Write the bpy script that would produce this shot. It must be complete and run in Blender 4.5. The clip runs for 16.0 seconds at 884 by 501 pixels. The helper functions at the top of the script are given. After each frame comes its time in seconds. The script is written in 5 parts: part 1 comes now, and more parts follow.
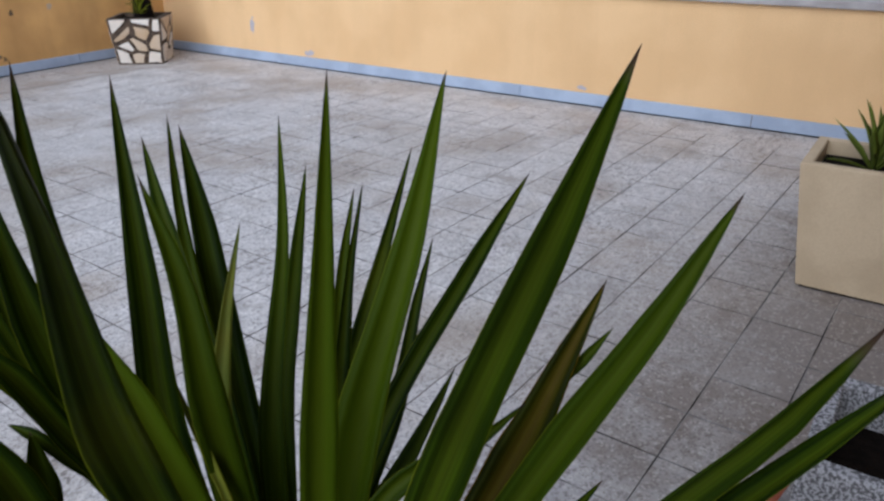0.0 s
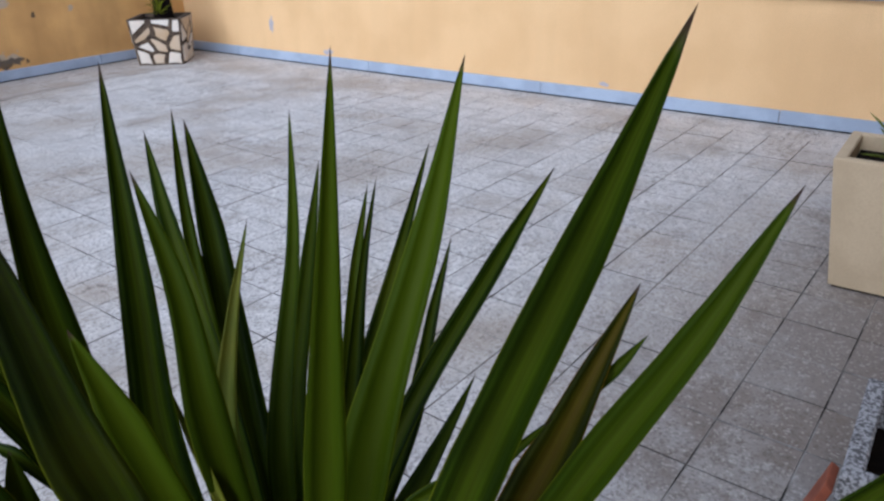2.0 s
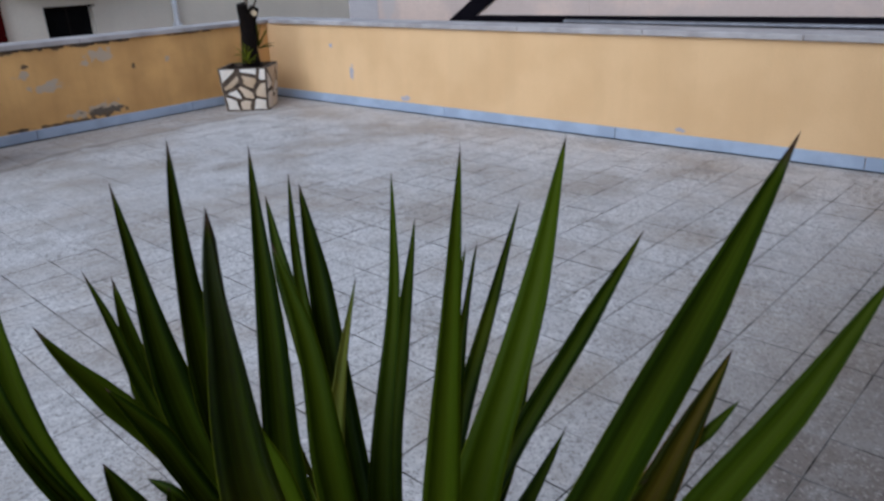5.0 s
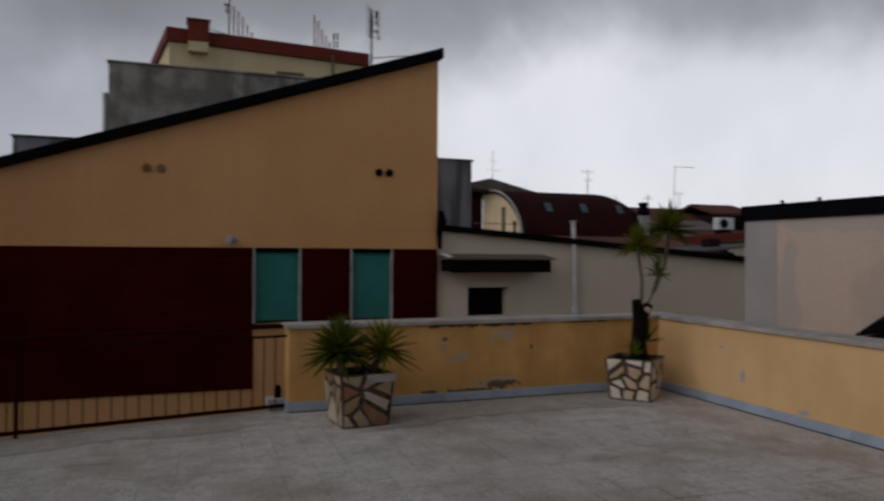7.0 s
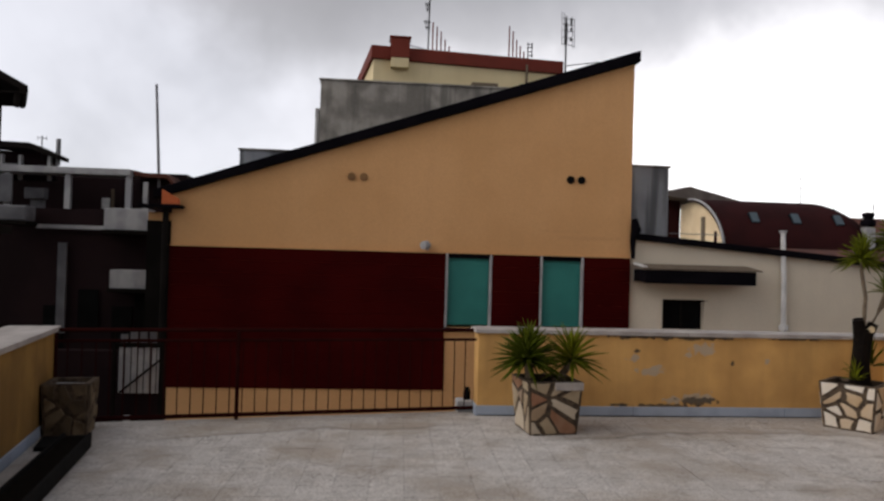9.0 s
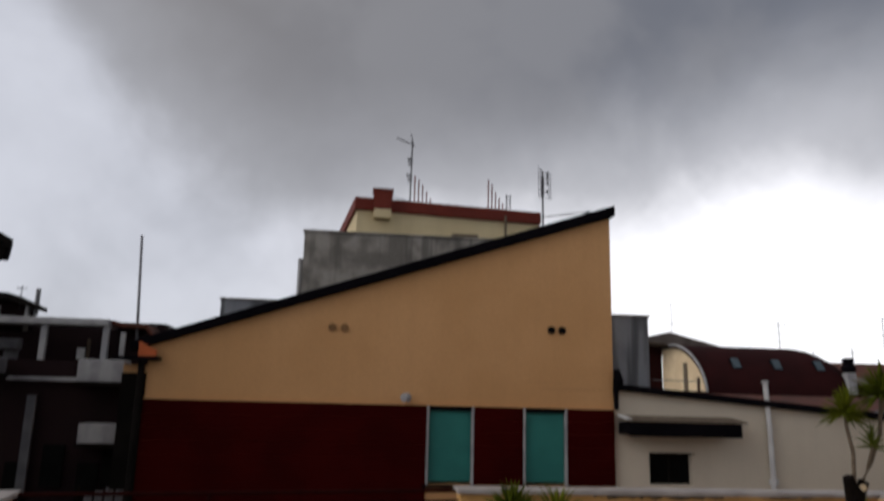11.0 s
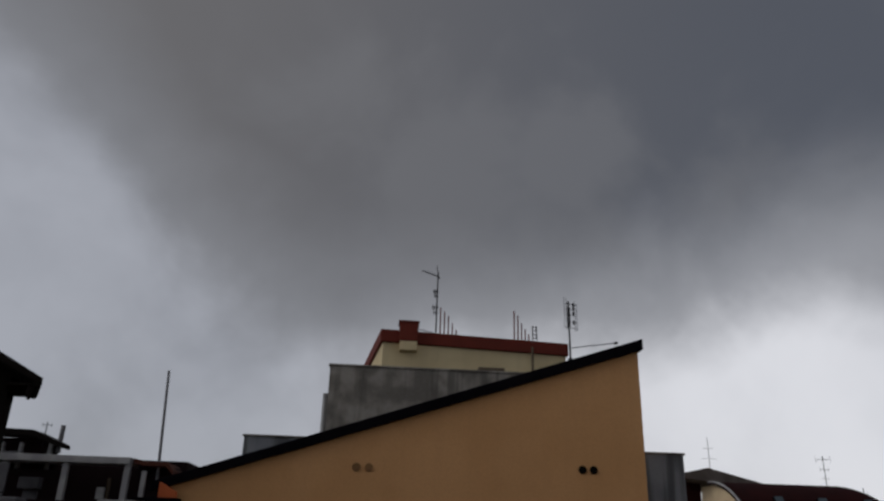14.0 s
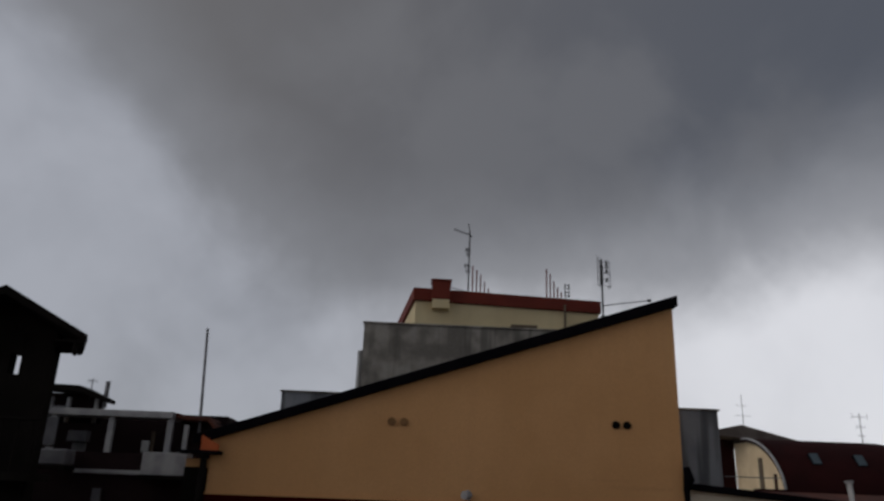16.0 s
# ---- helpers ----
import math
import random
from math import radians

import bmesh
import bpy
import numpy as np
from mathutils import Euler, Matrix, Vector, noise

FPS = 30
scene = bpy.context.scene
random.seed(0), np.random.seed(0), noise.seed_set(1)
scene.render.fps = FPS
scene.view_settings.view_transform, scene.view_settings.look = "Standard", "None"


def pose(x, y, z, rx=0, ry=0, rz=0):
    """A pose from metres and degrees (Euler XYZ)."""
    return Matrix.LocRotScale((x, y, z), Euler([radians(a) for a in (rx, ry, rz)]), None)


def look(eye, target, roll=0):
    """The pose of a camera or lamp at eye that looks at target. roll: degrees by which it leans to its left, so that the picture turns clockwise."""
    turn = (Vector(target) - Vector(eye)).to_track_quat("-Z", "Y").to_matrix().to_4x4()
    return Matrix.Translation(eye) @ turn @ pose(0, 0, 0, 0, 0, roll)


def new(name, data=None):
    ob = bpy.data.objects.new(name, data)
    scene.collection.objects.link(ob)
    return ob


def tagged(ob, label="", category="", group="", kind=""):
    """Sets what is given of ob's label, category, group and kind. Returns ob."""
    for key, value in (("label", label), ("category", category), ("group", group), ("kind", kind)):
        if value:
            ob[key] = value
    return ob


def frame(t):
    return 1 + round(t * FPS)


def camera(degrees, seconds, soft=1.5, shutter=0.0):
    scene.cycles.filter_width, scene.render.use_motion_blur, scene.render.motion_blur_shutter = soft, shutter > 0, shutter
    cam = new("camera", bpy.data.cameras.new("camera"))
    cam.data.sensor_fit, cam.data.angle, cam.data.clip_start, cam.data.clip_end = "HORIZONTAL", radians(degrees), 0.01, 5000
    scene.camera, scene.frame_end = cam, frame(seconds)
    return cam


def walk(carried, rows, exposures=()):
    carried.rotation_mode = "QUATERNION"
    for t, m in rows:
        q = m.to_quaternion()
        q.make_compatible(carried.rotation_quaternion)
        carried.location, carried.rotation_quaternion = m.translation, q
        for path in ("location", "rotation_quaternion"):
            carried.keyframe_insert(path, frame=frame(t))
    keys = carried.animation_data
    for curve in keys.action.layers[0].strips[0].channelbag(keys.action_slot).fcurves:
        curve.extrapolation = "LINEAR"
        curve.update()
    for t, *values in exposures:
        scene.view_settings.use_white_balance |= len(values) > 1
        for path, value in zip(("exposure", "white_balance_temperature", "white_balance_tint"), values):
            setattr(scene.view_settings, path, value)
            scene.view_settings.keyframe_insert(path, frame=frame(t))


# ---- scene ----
cam = camera(62.07, 16.0, soft=2.5, shutter=0.4)
PATH = [
    (0, 0.045, -0.001, 1.448, -56.172, -24.738, 0.337),
    (0.5, 0.041, 0.015, 1.436, -55.363, -25.772, 0.032),
    (1, 0.054, 0.026, 1.434, -55.476, -24.668, 0.599),
    (1.5, 0.092, 0.030, 1.420, -54.845, -24.532, 1.477),
    (2, 0.097, 0.032, 1.421, -54.787, -24.764, 1.090),
    (2.5, 0.107, 0.048, 1.416, -54.278, -25.094, 0.567),
    (3, 0.105, 0.045, 1.416, -54.982, -24.190, 0.661),
    (5.3, 0.024, 0.031, 1.507, -47.439, -19.681, 1.947),
    (5.5, 0.022, 0.038, 1.555, -44.340, -16.952, 0.217),
    (6, 0.050, 0.090, 1.660, -37.000, -5.670, -1.070),
    (6.5, 0.020, 0.060, 1.635, -28.300, -1.640, -0.050),
    (7, -0.033, 0.015, 1.645, -20.311, 0.254, -0.340),
    (7.5, -0.036, 0.039, 1.639, -11.896, 0.283, -0.600),
    (8, -0.036, 0.029, 1.612, -7.812, 1.057, -1.363),
    (10.3, -0.030, 0.012, 1.641, -5.065, 0.280, -1.633),
    (10.5, -0.051, 0.024, 1.668, -5.571, 2.271, -1.709),
    (11, -0.030, -0.015, 1.720, -6.982, 11.951, -1.352),
    (11.5, -0.020, -0.037, 1.774, -5.619, 18.172, -1.363),
    (12, -0.013, -0.056, 1.798, -5.653, 20.703, -1.640),
    (12.5, -0.021, -0.073, 1.812, -5.374, 22.670, -1.965),
    (13, -0.019, -0.085, 1.815, -4.971, 23.125, -1.685),
    (13.5, -0.028, -0.082, 1.821, -5.429, 23.366, -1.782),
    (14, -0.030, -0.080, 1.808, -4.939, 21.873, -1.569),
    (14.5, -0.032, -0.078, 1.803, -4.977, 21.800, -1.866),
    (15, -0.035, -0.079, 1.793, -4.603, 20.503, -2.003),
    (15.5, -0.036, -0.077, 1.787, -4.644, 20.255, -1.816),
    (16, -0.056, -0.067, 1.777, -2.520, 18.653, -1.981),
]
EXPOSURES = [(0.0, 1.45, 5500, 12), (0.5, 1.54, 5430, 12), (1.0, 1.58, 5350, 12), (3.2, 1.58, 5350, 12), (4.6, 1.3, 5300, 11), (5.5, 0.92, 5250, 10), (6.0, 0.35, 6100, 11), (6.5, -0.36, 6450, 12), (7.0, -0.32, 6450, 13), (7.5, 0.2, 6600, 13), (8.0, 0.5, 6700, 13),
             (10.3, 0.86, 6800, 14), (10.6, 0.8, 6800, 14), (11.0, 0.36, 6600, 13), (11.5, -0.2, 6500, 12), (12.0, -0.4, 6500, 12), (13.0, -0.45, 6500, 12), (16.0, -0.45, 6500, 12)]
walk(cam, [(t, pose(x, y, z, 90 + p, r, yaw)) for t, x, y, z, yaw, p, r in PATH], EXPOSURES)

# ---- sky and light: heavy overcast, a dark cloud shelf over a pale horizon ----
world = bpy.data.worlds.new("overcast_sky")
scene.world = world
world.use_nodes = True
W = world.node_tree
W.nodes.clear()


def wmath(op, a, b=None, c=None):
    n = W.nodes.new("ShaderNodeMath")
    n.operation = op
    for i, v in enumerate((a, b, c)):
        if v is None:
            continue
        if isinstance(v, (int, float)):
            n.inputs[i].default_value = v
        else:
            W.links.new(v, n.inputs[i])
    return n.outputs[0]


def wmix(f, a, b):
    n = W.nodes.new("ShaderNodeMix")
    n.data_type = "RGBA"
    for i, v in ((0, f), (6, a), (7, b)):
        if isinstance(v, (int, float)):
            n.inputs[i].default_value = v
        elif isinstance(v, tuple):
            n.inputs[i].default_value = (*v, 1)
        else:
            W.links.new(v, n.inputs[i])
    return n.outputs[2]


def wsmooth(v, lo, hi):
    n = W.nodes.new("ShaderNodeMapRange")
    n.interpolation_type = "SMOOTHSTEP"
    W.links.new(v, n.inputs[0])
    n.inputs[1].default_value, n.inputs[2].default_value = lo, hi
    return n.outputs[0]


def wnoise(vec, scale, detail, rough=0.5, distortion=0.0):
    n = W.nodes.new("ShaderNodeTexNoise")
    W.links.new(vec, n.inputs["Vector"])
    n.inputs["Scale"].default_value, n.inputs["Detail"].default_value = scale, detail
    n.inputs["Roughness"].default_value, n.inputs["Distortion"].default_value = rough, distortion
    return n.outputs[0]


tc = W.nodes.new("ShaderNodeTexCoord")
sep = W.nodes.new("ShaderNodeSeparateXYZ")
W.links.new(tc.outputs["Generated"], sep.inputs[0])
azimuth = wmath("ARCTAN2", sep.outputs[0], sep.outputs[1])
elevation = wmath("MULTIPLY", wmath("ARCSINE", sep.outputs[2]), 57.2958)
turn01 = wmath("ADD", wmath("MULTIPLY", azimuth, 0.159155), 0.5)
shelf = W.nodes.new("ShaderNodeValToRGB")
W.links.new(turn01, shelf.inputs[0])
# height of the cloud shelf's edge, in degrees over 60, all the way round
EDGE = [(-180, 26), (-120, 34), (-60, 34), (-33, 30.5), (-24, 27), (-18, 20.5), (-11, 15.5), (-4, 12.5), (9, 13.5), (22, 13.5), (32, 16.5), (45, 15), (60, 12.5), (85, 14), (130, 20), (180, 26)]
ramp = shelf.color_ramp
ramp.interpolation = "B_SPLINE"
while len(ramp.elements) < len(EDGE):
    ramp.elements.new(0.5)
for el, (a, h) in zip(ramp.elements, EDGE):
    el.position = (a + 180) / 360
    el.color = (h / 60, h / 60, h / 60, 1)
edge = wmath("MULTIPLY", shelf.outputs[0], 60)
big = wnoise(tc.outputs["Generated"], 2.6, 5, 0.55, 0.4)
fine = wnoise(tc.outputs["Generated"], 5.0, 4, 0.5, 0.2)
wisp = wnoise(tc.outputs["Generated"], 8.0, 4, 0.5, 0.15)
ragged = wmath("ADD", wmath("MULTIPLY", wmath("SUBTRACT", big, 0.5), 5), wmath("MULTIPLY", wmath("SUBTRACT", fine, 0.5), 6))
ragged = wmath("ADD", ragged, wmath("MULTIPLY", wmath("SUBTRACT", wisp, 0.5), 4.5))
over = wmath("ADD", wmath("SUBTRACT", elevation, edge), ragged)
cloud = wmath("ADD", wmath("MULTIPLY", wsmooth(over, -3.0, 3.5), 0.62), wmath("MULTIPLY", wsmooth(over, 0.0, 13.0), 0.38))
right = wsmooth(azimuth, -0.25, 0.45)
pale = wmix(right, (0.47, 0.495, 0.545), (0.92, 0.94, 0.98))
pale = wmix(wsmooth(azimuth, 1.2, 2.8), pale, (0.34, 0.35, 0.38))
pale = wmix(wsmooth(azimuth, -0.7, -1.5), pale, (0.95, 0.96, 1.0))
pale = wmix(wsmooth(azimuth, -2.0, -2.9), pale, (0.34, 0.35, 0.38))
dark = wmix(wsmooth(azimuth, -0.5, 0.7), (0.180, 0.177, 0.177), (0.108, 0.118, 0.140))
dark = wmix(wmath("MULTIPLY", wsmooth(fine, 0.42, 0.68), 0.45), dark, (0.215, 0.219, 0.228))
dark = wmix(wsmooth(elevation, 40, 75), dark, (0.20, 0.21, 0.23))
dim = wmix(right, (0.27, 0.285, 0.315), (0.74, 0.76, 0.80))
pale = wmix(wmath("MULTIPLY", wsmooth(fine, 0.36, 0.66), 0.42), pale, dim)
pale = wmix(wmath("MULTIPLY", wsmooth(wisp, 0.42, 0.68), 0.16), pale, dim)
overcast = wmix(cloud, pale, dark)
sky = W.nodes.new("ShaderNodeTexSky")
sky.sky_type, sky.sun_disc = "NISHITA", False
sky.sun_elevation, sky.sun_rotation = radians(38), radians(262)
veil = W.nodes.new("ShaderNodeMix")
veil.data_type = "RGBA"
veil.blend_type = "ADD"
veil.inputs[0].default_value = 0.006
W.links.new(overcast, veil.inputs[6])
W.links.new(sky.outputs[0], veil.inputs[7])
bg = W.nodes.new("ShaderNodeBackground")
bg.inputs[1].default_value = 1.0
W.links.new(veil.outputs[2], bg.inputs[0])
wout = W.nodes.new("ShaderNodeOutputWorld")
W.links.new(bg.outputs[0], wout.inputs[0])

sun_data = bpy.data.lights.new("sun", "SUN")
sun_data.energy, sun_data.angle, sun_data.color = 0.72, radians(55), (1.0, 0.97, 0.93)
sun = new("sun", sun_data)
sun.matrix_world = look((-10, -1.5, 8), (0, 0, 0))


# ---- materials ----
def mat(name, a, b=None, scale=6.0, rough=0.8, metal=0.0, grain=120.0, bump=0.15, streak=0.0, spread=0.12, vary=0.0, patches=(), patch_colour=(0.34, 0.34, 0.36), spec=0.3, tints=(), marks=(), ragged=14.0):
    """Two colours mixed by a broad and a fine noise; optional vertical streaks, per-object variation and worn patches (x, z, half width, half height)."""
    m = bpy.data.materials.new(name)
    m.use_nodes = True
    nt = m.node_tree
    bs = nt.nodes["Principled BSDF"]
    b = b or tuple(c * 0.8 for c in a)
    pos = nt.nodes.new("ShaderNodeNewGeometry").outputs["Position"]

    def noise_at(vec, sc, det):
        n = nt.nodes.new("ShaderNodeTexNoise")
        nt.links.new(vec, n.inputs["Vector"])
        n.inputs["Scale"].default_value, n.inputs["Detail"].default_value = sc, det
        return n.outputs[0]

    def ramped(v, lo, hi):
        n = nt.nodes.new("ShaderNodeMapRange")
        n.interpolation_type = "SMOOTHSTEP"
        nt.links.new(v, n.inputs[0])
        n.inputs[1].default_value, n.inputs[2].default_value = lo, hi
        return n.outputs[0]

    def mixed(f, x, y):
        n = nt.nodes.new("ShaderNodeMix")
        n.data_type = "RGBA"
        for i, v in ((0, f), (6, x), (7, y)):
            if isinstance(v, tuple):
                n.inputs[i].default_value = (*v, 1)
            elif isinstance(v, (int, float)):
                n.inputs[i].default_value = v
            else:
                nt.links.new(v, n.inputs[i])
        return n.outputs[2]

    def math2(op, x, y):
        n = nt.nodes.new("ShaderNodeMath")
        n.operation = op
        for i, v in enumerate((x, y)):
            if isinstance(v, (int, float)):
                n.inputs[i].default_value = v
            else:
                nt.links.new(v, n.inputs[i])
        return n.outputs[0]

    broad = noise_at(pos, scale, 5)
    small = noise_at(pos, grain, 3)
    col = mixed(ramped(broad, 0.5 - spread, 0.5 + spread), a, b)
    col = mixed(math2("MULTIPLY", ramped(small, 0.35, 0.7), 0.25), col, tuple(c * 0.7 for c in a))
    if streak:
        mp = nt.nodes.new("ShaderNodeMapping")
        mp.inputs["Scale"].default_value = (2.2, 2.2, 0.16)
        nt.links.new(pos, mp.inputs[0])
        s = noise_at(mp.outputs[0], 2.2, 4)
        col = mixed(math2("MULTIPLY", ramped(s, 0.44, 0.62), streak), col, tuple(c * 0.28 for c in a))
    if vary:
        oi = nt.nodes.new("ShaderNodeObjectInfo")
        col = mixed(math2("MULTIPLY", oi.outputs["Random"], vary), col, tuple(c * 0.55 for c in b))
    if tints:
        oi = nt.nodes.new("ShaderNodeObjectInfo")
        rp = nt.nodes.new("ShaderNodeValToRGB")
        nt.links.new(oi.outputs["Random"], rp.inputs[0])
        while len(rp.color_ramp.elements) < len(tints):
            rp.color_ramp.elements.new(0.5)
        for el, (p, c) in zip(rp.color_ramp.elements, tints):
            el.position, el.color = p, (*c, 1)
        n = nt.nodes.new("ShaderNodeMix")
        n.data_type = "RGBA"
        n.inputs[0].default_value = 0.72
        nt.links.new(col, n.inputs[6])
        nt.links.new(rp.outputs[0], n.inputs[7])
        col = n.outputs[2]
    if patches:
        sp = nt.nodes.new("ShaderNodeSeparateXYZ")
        nt.links.new(pos, sp.inputs[0])
        wob = math2("MULTIPLY", math2("SUBTRACT", noise_at(pos, ragged, 4), 0.5), 3.4)
        for axis, u, z, ru, rz in patches:
            du = math2("DIVIDE", math2("SUBTRACT", sp.outputs[axis], u), ru)
            dz = math2("DIVIDE", math2("SUBTRACT", sp.outputs[2], z), rz)
            d = math2("SQRT", math2("ADD", math2("MULTIPLY", du, du), math2("MULTIPLY", dz, dz)), 0)
            f = math2("MULTIPLY", ramped(math2("ADD", d, wob), 1.25, 0.75), 0.85)
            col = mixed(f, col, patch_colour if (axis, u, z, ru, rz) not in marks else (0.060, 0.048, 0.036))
    nt.links.new(col, bs.inputs["Base Color"])
    bs.inputs["Roughness"].default_value, bs.inputs["Metallic"].default_value = rough, metal
    bs.inputs["Specular IOR Level"].default_value = spec
    if bump:
        bp = nt.nodes.new("ShaderNodeBump")
        bp.inputs["Strength"].default_value, bp.inputs["Distance"].default_value = bump, 0.01
        nt.links.new(math2("ADD", small, math2("MULTIPLY", broad, 0.7)), bp.inputs["Height"])
        nt.links.new(bp.outputs[0], bs.inputs["Normal"])
    return m


YELLOW = (0.72, 0.415, 0.145)
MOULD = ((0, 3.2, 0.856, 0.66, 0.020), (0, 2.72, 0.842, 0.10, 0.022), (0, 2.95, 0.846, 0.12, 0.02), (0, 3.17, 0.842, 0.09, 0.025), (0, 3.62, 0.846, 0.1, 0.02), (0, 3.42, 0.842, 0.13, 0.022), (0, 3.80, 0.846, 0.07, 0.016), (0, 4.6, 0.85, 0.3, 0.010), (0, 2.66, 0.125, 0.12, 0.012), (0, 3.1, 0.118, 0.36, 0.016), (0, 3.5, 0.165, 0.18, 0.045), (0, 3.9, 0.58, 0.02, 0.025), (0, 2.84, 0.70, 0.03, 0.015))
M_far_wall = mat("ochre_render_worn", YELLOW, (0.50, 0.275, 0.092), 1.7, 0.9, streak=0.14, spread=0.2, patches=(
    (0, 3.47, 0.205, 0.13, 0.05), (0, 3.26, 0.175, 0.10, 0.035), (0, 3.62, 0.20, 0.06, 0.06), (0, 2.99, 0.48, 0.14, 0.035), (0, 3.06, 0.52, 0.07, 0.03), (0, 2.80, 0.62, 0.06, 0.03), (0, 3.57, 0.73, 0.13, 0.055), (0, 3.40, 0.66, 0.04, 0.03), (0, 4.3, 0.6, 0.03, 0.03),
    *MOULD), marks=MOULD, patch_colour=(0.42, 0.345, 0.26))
M_right_wall = mat("ochre_render", (0.73, 0.48, 0.236), (0.675, 0.434, 0.206), 1.6, 0.9, streak=0.04, patches=((1, 6.2, 0.36, 0.035, 0.06), (1, 6.5, 0.65, 0.03, 0.03), (1, 5.4, 0.14, 0.05, 0.03), (1, 2.4, 0.14, 0.04, 0.02)), patch_colour=(0.33, 0.34, 0.40))
# darker copy of the ochre render, with the unlit side's shade in its colour
M_left_wall = mat("ochre_render_shaded", (0.30, 0.165, 0.042), (0.21, 0.112, 0.03), 2.0, 0.9, streak=0.2)
M_coping = mat("grey_marble", (0.44, 0.405, 0.38), (0.30, 0.27, 0.25), 5, 0.55, grain=60, spread=0.2)
M_skirt = mat("blue_grey_paint", (0.37, 0.43, 0.52), (0.30, 0.35, 0.43), 4, 0.6, bump=0.08)
M_grout = mat("dark_joint", (0.33, 0.31, 0.285), (0.04, 0.035, 0.03), 3.0, 0.95, spread=0.07)
M_facade = mat("apricot_render", (0.63, 0.350, 0.155), (0.58, 0.316, 0.134), 0.7, 0.9, grain=45, streak=0.03, patches=((0, 3.4, 2.02, 0.5, 0.03), (0, 3.0, 2.12, 0.25, 0.02)), patch_colour=(0.53, 0.29, 0.125))
M_base_render = mat("pale_apricot_render", (0.60, 0.36, 0.20), (0.52, 0.31, 0.17), 1.0, 0.9)
M_maroon = mat("maroon_cladding", (0.046, 0.0022, 0.0020), (0.034, 0.0016, 0.0017), 1.2, 0.9, bump=0.1, spec=0.03)
M_black = mat("black_flashing", (0.0035, 0.003, 0.0045), (0.006, 0.005, 0.007), 2.0, 0.85, spec=0.03)
M_void = mat("unlit_opening", (0.004, 0.004, 0.004), (0.006, 0.006, 0.006), 3, 0.95, spec=0.05)
M_white = mat("white_paint", (0.70, 0.70, 0.69), (0.58, 0.58, 0.57), 4, 0.6, bump=0.05)
M_offwhite = mat("weathered_white", (0.42, 0.42, 0.42), (0.30, 0.30, 0.31), 3, 0.8, streak=0.2)
M_teal = mat("teal_blind", (0.026, 0.20, 0.172), (0.021, 0.17, 0.148), 2, 0.6, bump=0.04)
M_cream = mat("cream_render", (0.69, 0.615, 0.49), (0.63, 0.56, 0.445), 0.8, 0.9, grain=40, streak=0.03)
M_beige = mat("beige_pink_render", (0.60, 0.468, 0.38), (0.50, 0.405, 0.345), 0.7, 0.9, grain=35, spread=0.05, streak=0.03, patches=((1, 6.9, 2.12, 2.1, 0.14), (1, 1.6, 2.75, 2.9, 0.2), (1, 4.4, 2.35, 0.3, 0.4), (1, 8.4, 1.4, 0.16, 0.6)), patch_colour=(0.45, 0.395, 0.36), ragged=1.8)
M_beige_grey = mat("grey_render_repair", (0.42, 0.39, 0.38), (0.37, 0.345, 0.335), 0.9, 0.9, grain=35)
M_concrete = mat("stained_concrete", (0.35, 0.325, 0.285), (0.17, 0.155, 0.135), 1.8, 0.9, grain=14, streak=0.7)
M_bluegrey = mat("grey_concrete", (0.31, 0.325, 0.34), (0.23, 0.24, 0.26), 1.2, 0.9, grain=20, streak=0.8)
M_brick_red = mat("brick_red_paint", (0.17, 0.027, 0.015), (0.14, 0.023, 0.013), 1.4, 0.8)
M_pale_yellow = mat("pale_yellow_render", (0.72, 0.60, 0.36), (0.66, 0.54, 0.32), 0.9, 0.9, streak=0.05)
M_gable = mat("cream_gable_render", (0.78, 0.62, 0.40), (0.70, 0.54, 0.34), 1.2, 0.9)
M_vault = mat("oxblood_sheet_roof", (0.030, 0.006, 0.006), (0.022, 0.005, 0.005), 0.8, 0.85, spec=0.1)
M_tile_roof = mat("clay_roof", (0.115, 0.036, 0.022), (0.06, 0.022, 0.015), 1.3, 0.9, grain=12)
M_grey_roof = mat("grey_roof", (0.15, 0.125, 0.11), (0.10, 0.082, 0.072), 1.2, 0.9)
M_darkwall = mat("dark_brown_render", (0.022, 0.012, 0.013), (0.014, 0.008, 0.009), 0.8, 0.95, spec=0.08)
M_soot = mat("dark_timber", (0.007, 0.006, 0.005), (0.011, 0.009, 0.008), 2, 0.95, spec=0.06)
M_orange = mat("orange_soffit", (0.55, 0.13, 0.04), (0.48, 0.11, 0.035), 2, 0.8)
M_rail = mat("dark_brown_iron", (0.020, 0.0035, 0.003), (0.026, 0.005, 0.004), 12, 0.95, spec=0.03)
M_metal = mat("galvanised", (0.20, 0.20, 0.21), (0.15, 0.15, 0.16), 5, 0.5, metal=0.7)
M_aerial = mat("weathered_dark_aluminium", (0.030, 0.030, 0.033), (0.02, 0.02, 0.022), 5, 0.6, metal=0.3)
M_mortar = mat("brown_mortar", (0.105, 0.075, 0.05), (0.045, 0.032, 0.023), 18, 0.95, bump=0.5)
M_stone = mat("split_stone", (0.70, 0.65, 0.56), (0.58, 0.47, 0.34), 6, 0.85, bump=0.5, spread=0.15, tints=((0.0, (0.74, 0.70, 0.64)), (0.40, (0.68, 0.60, 0.50)), (0.66, (0.52, 0.38, 0.24)), (0.9, (0.44, 0.28, 0.13)), (1.0, (0.26, 0.18, 0.11))))
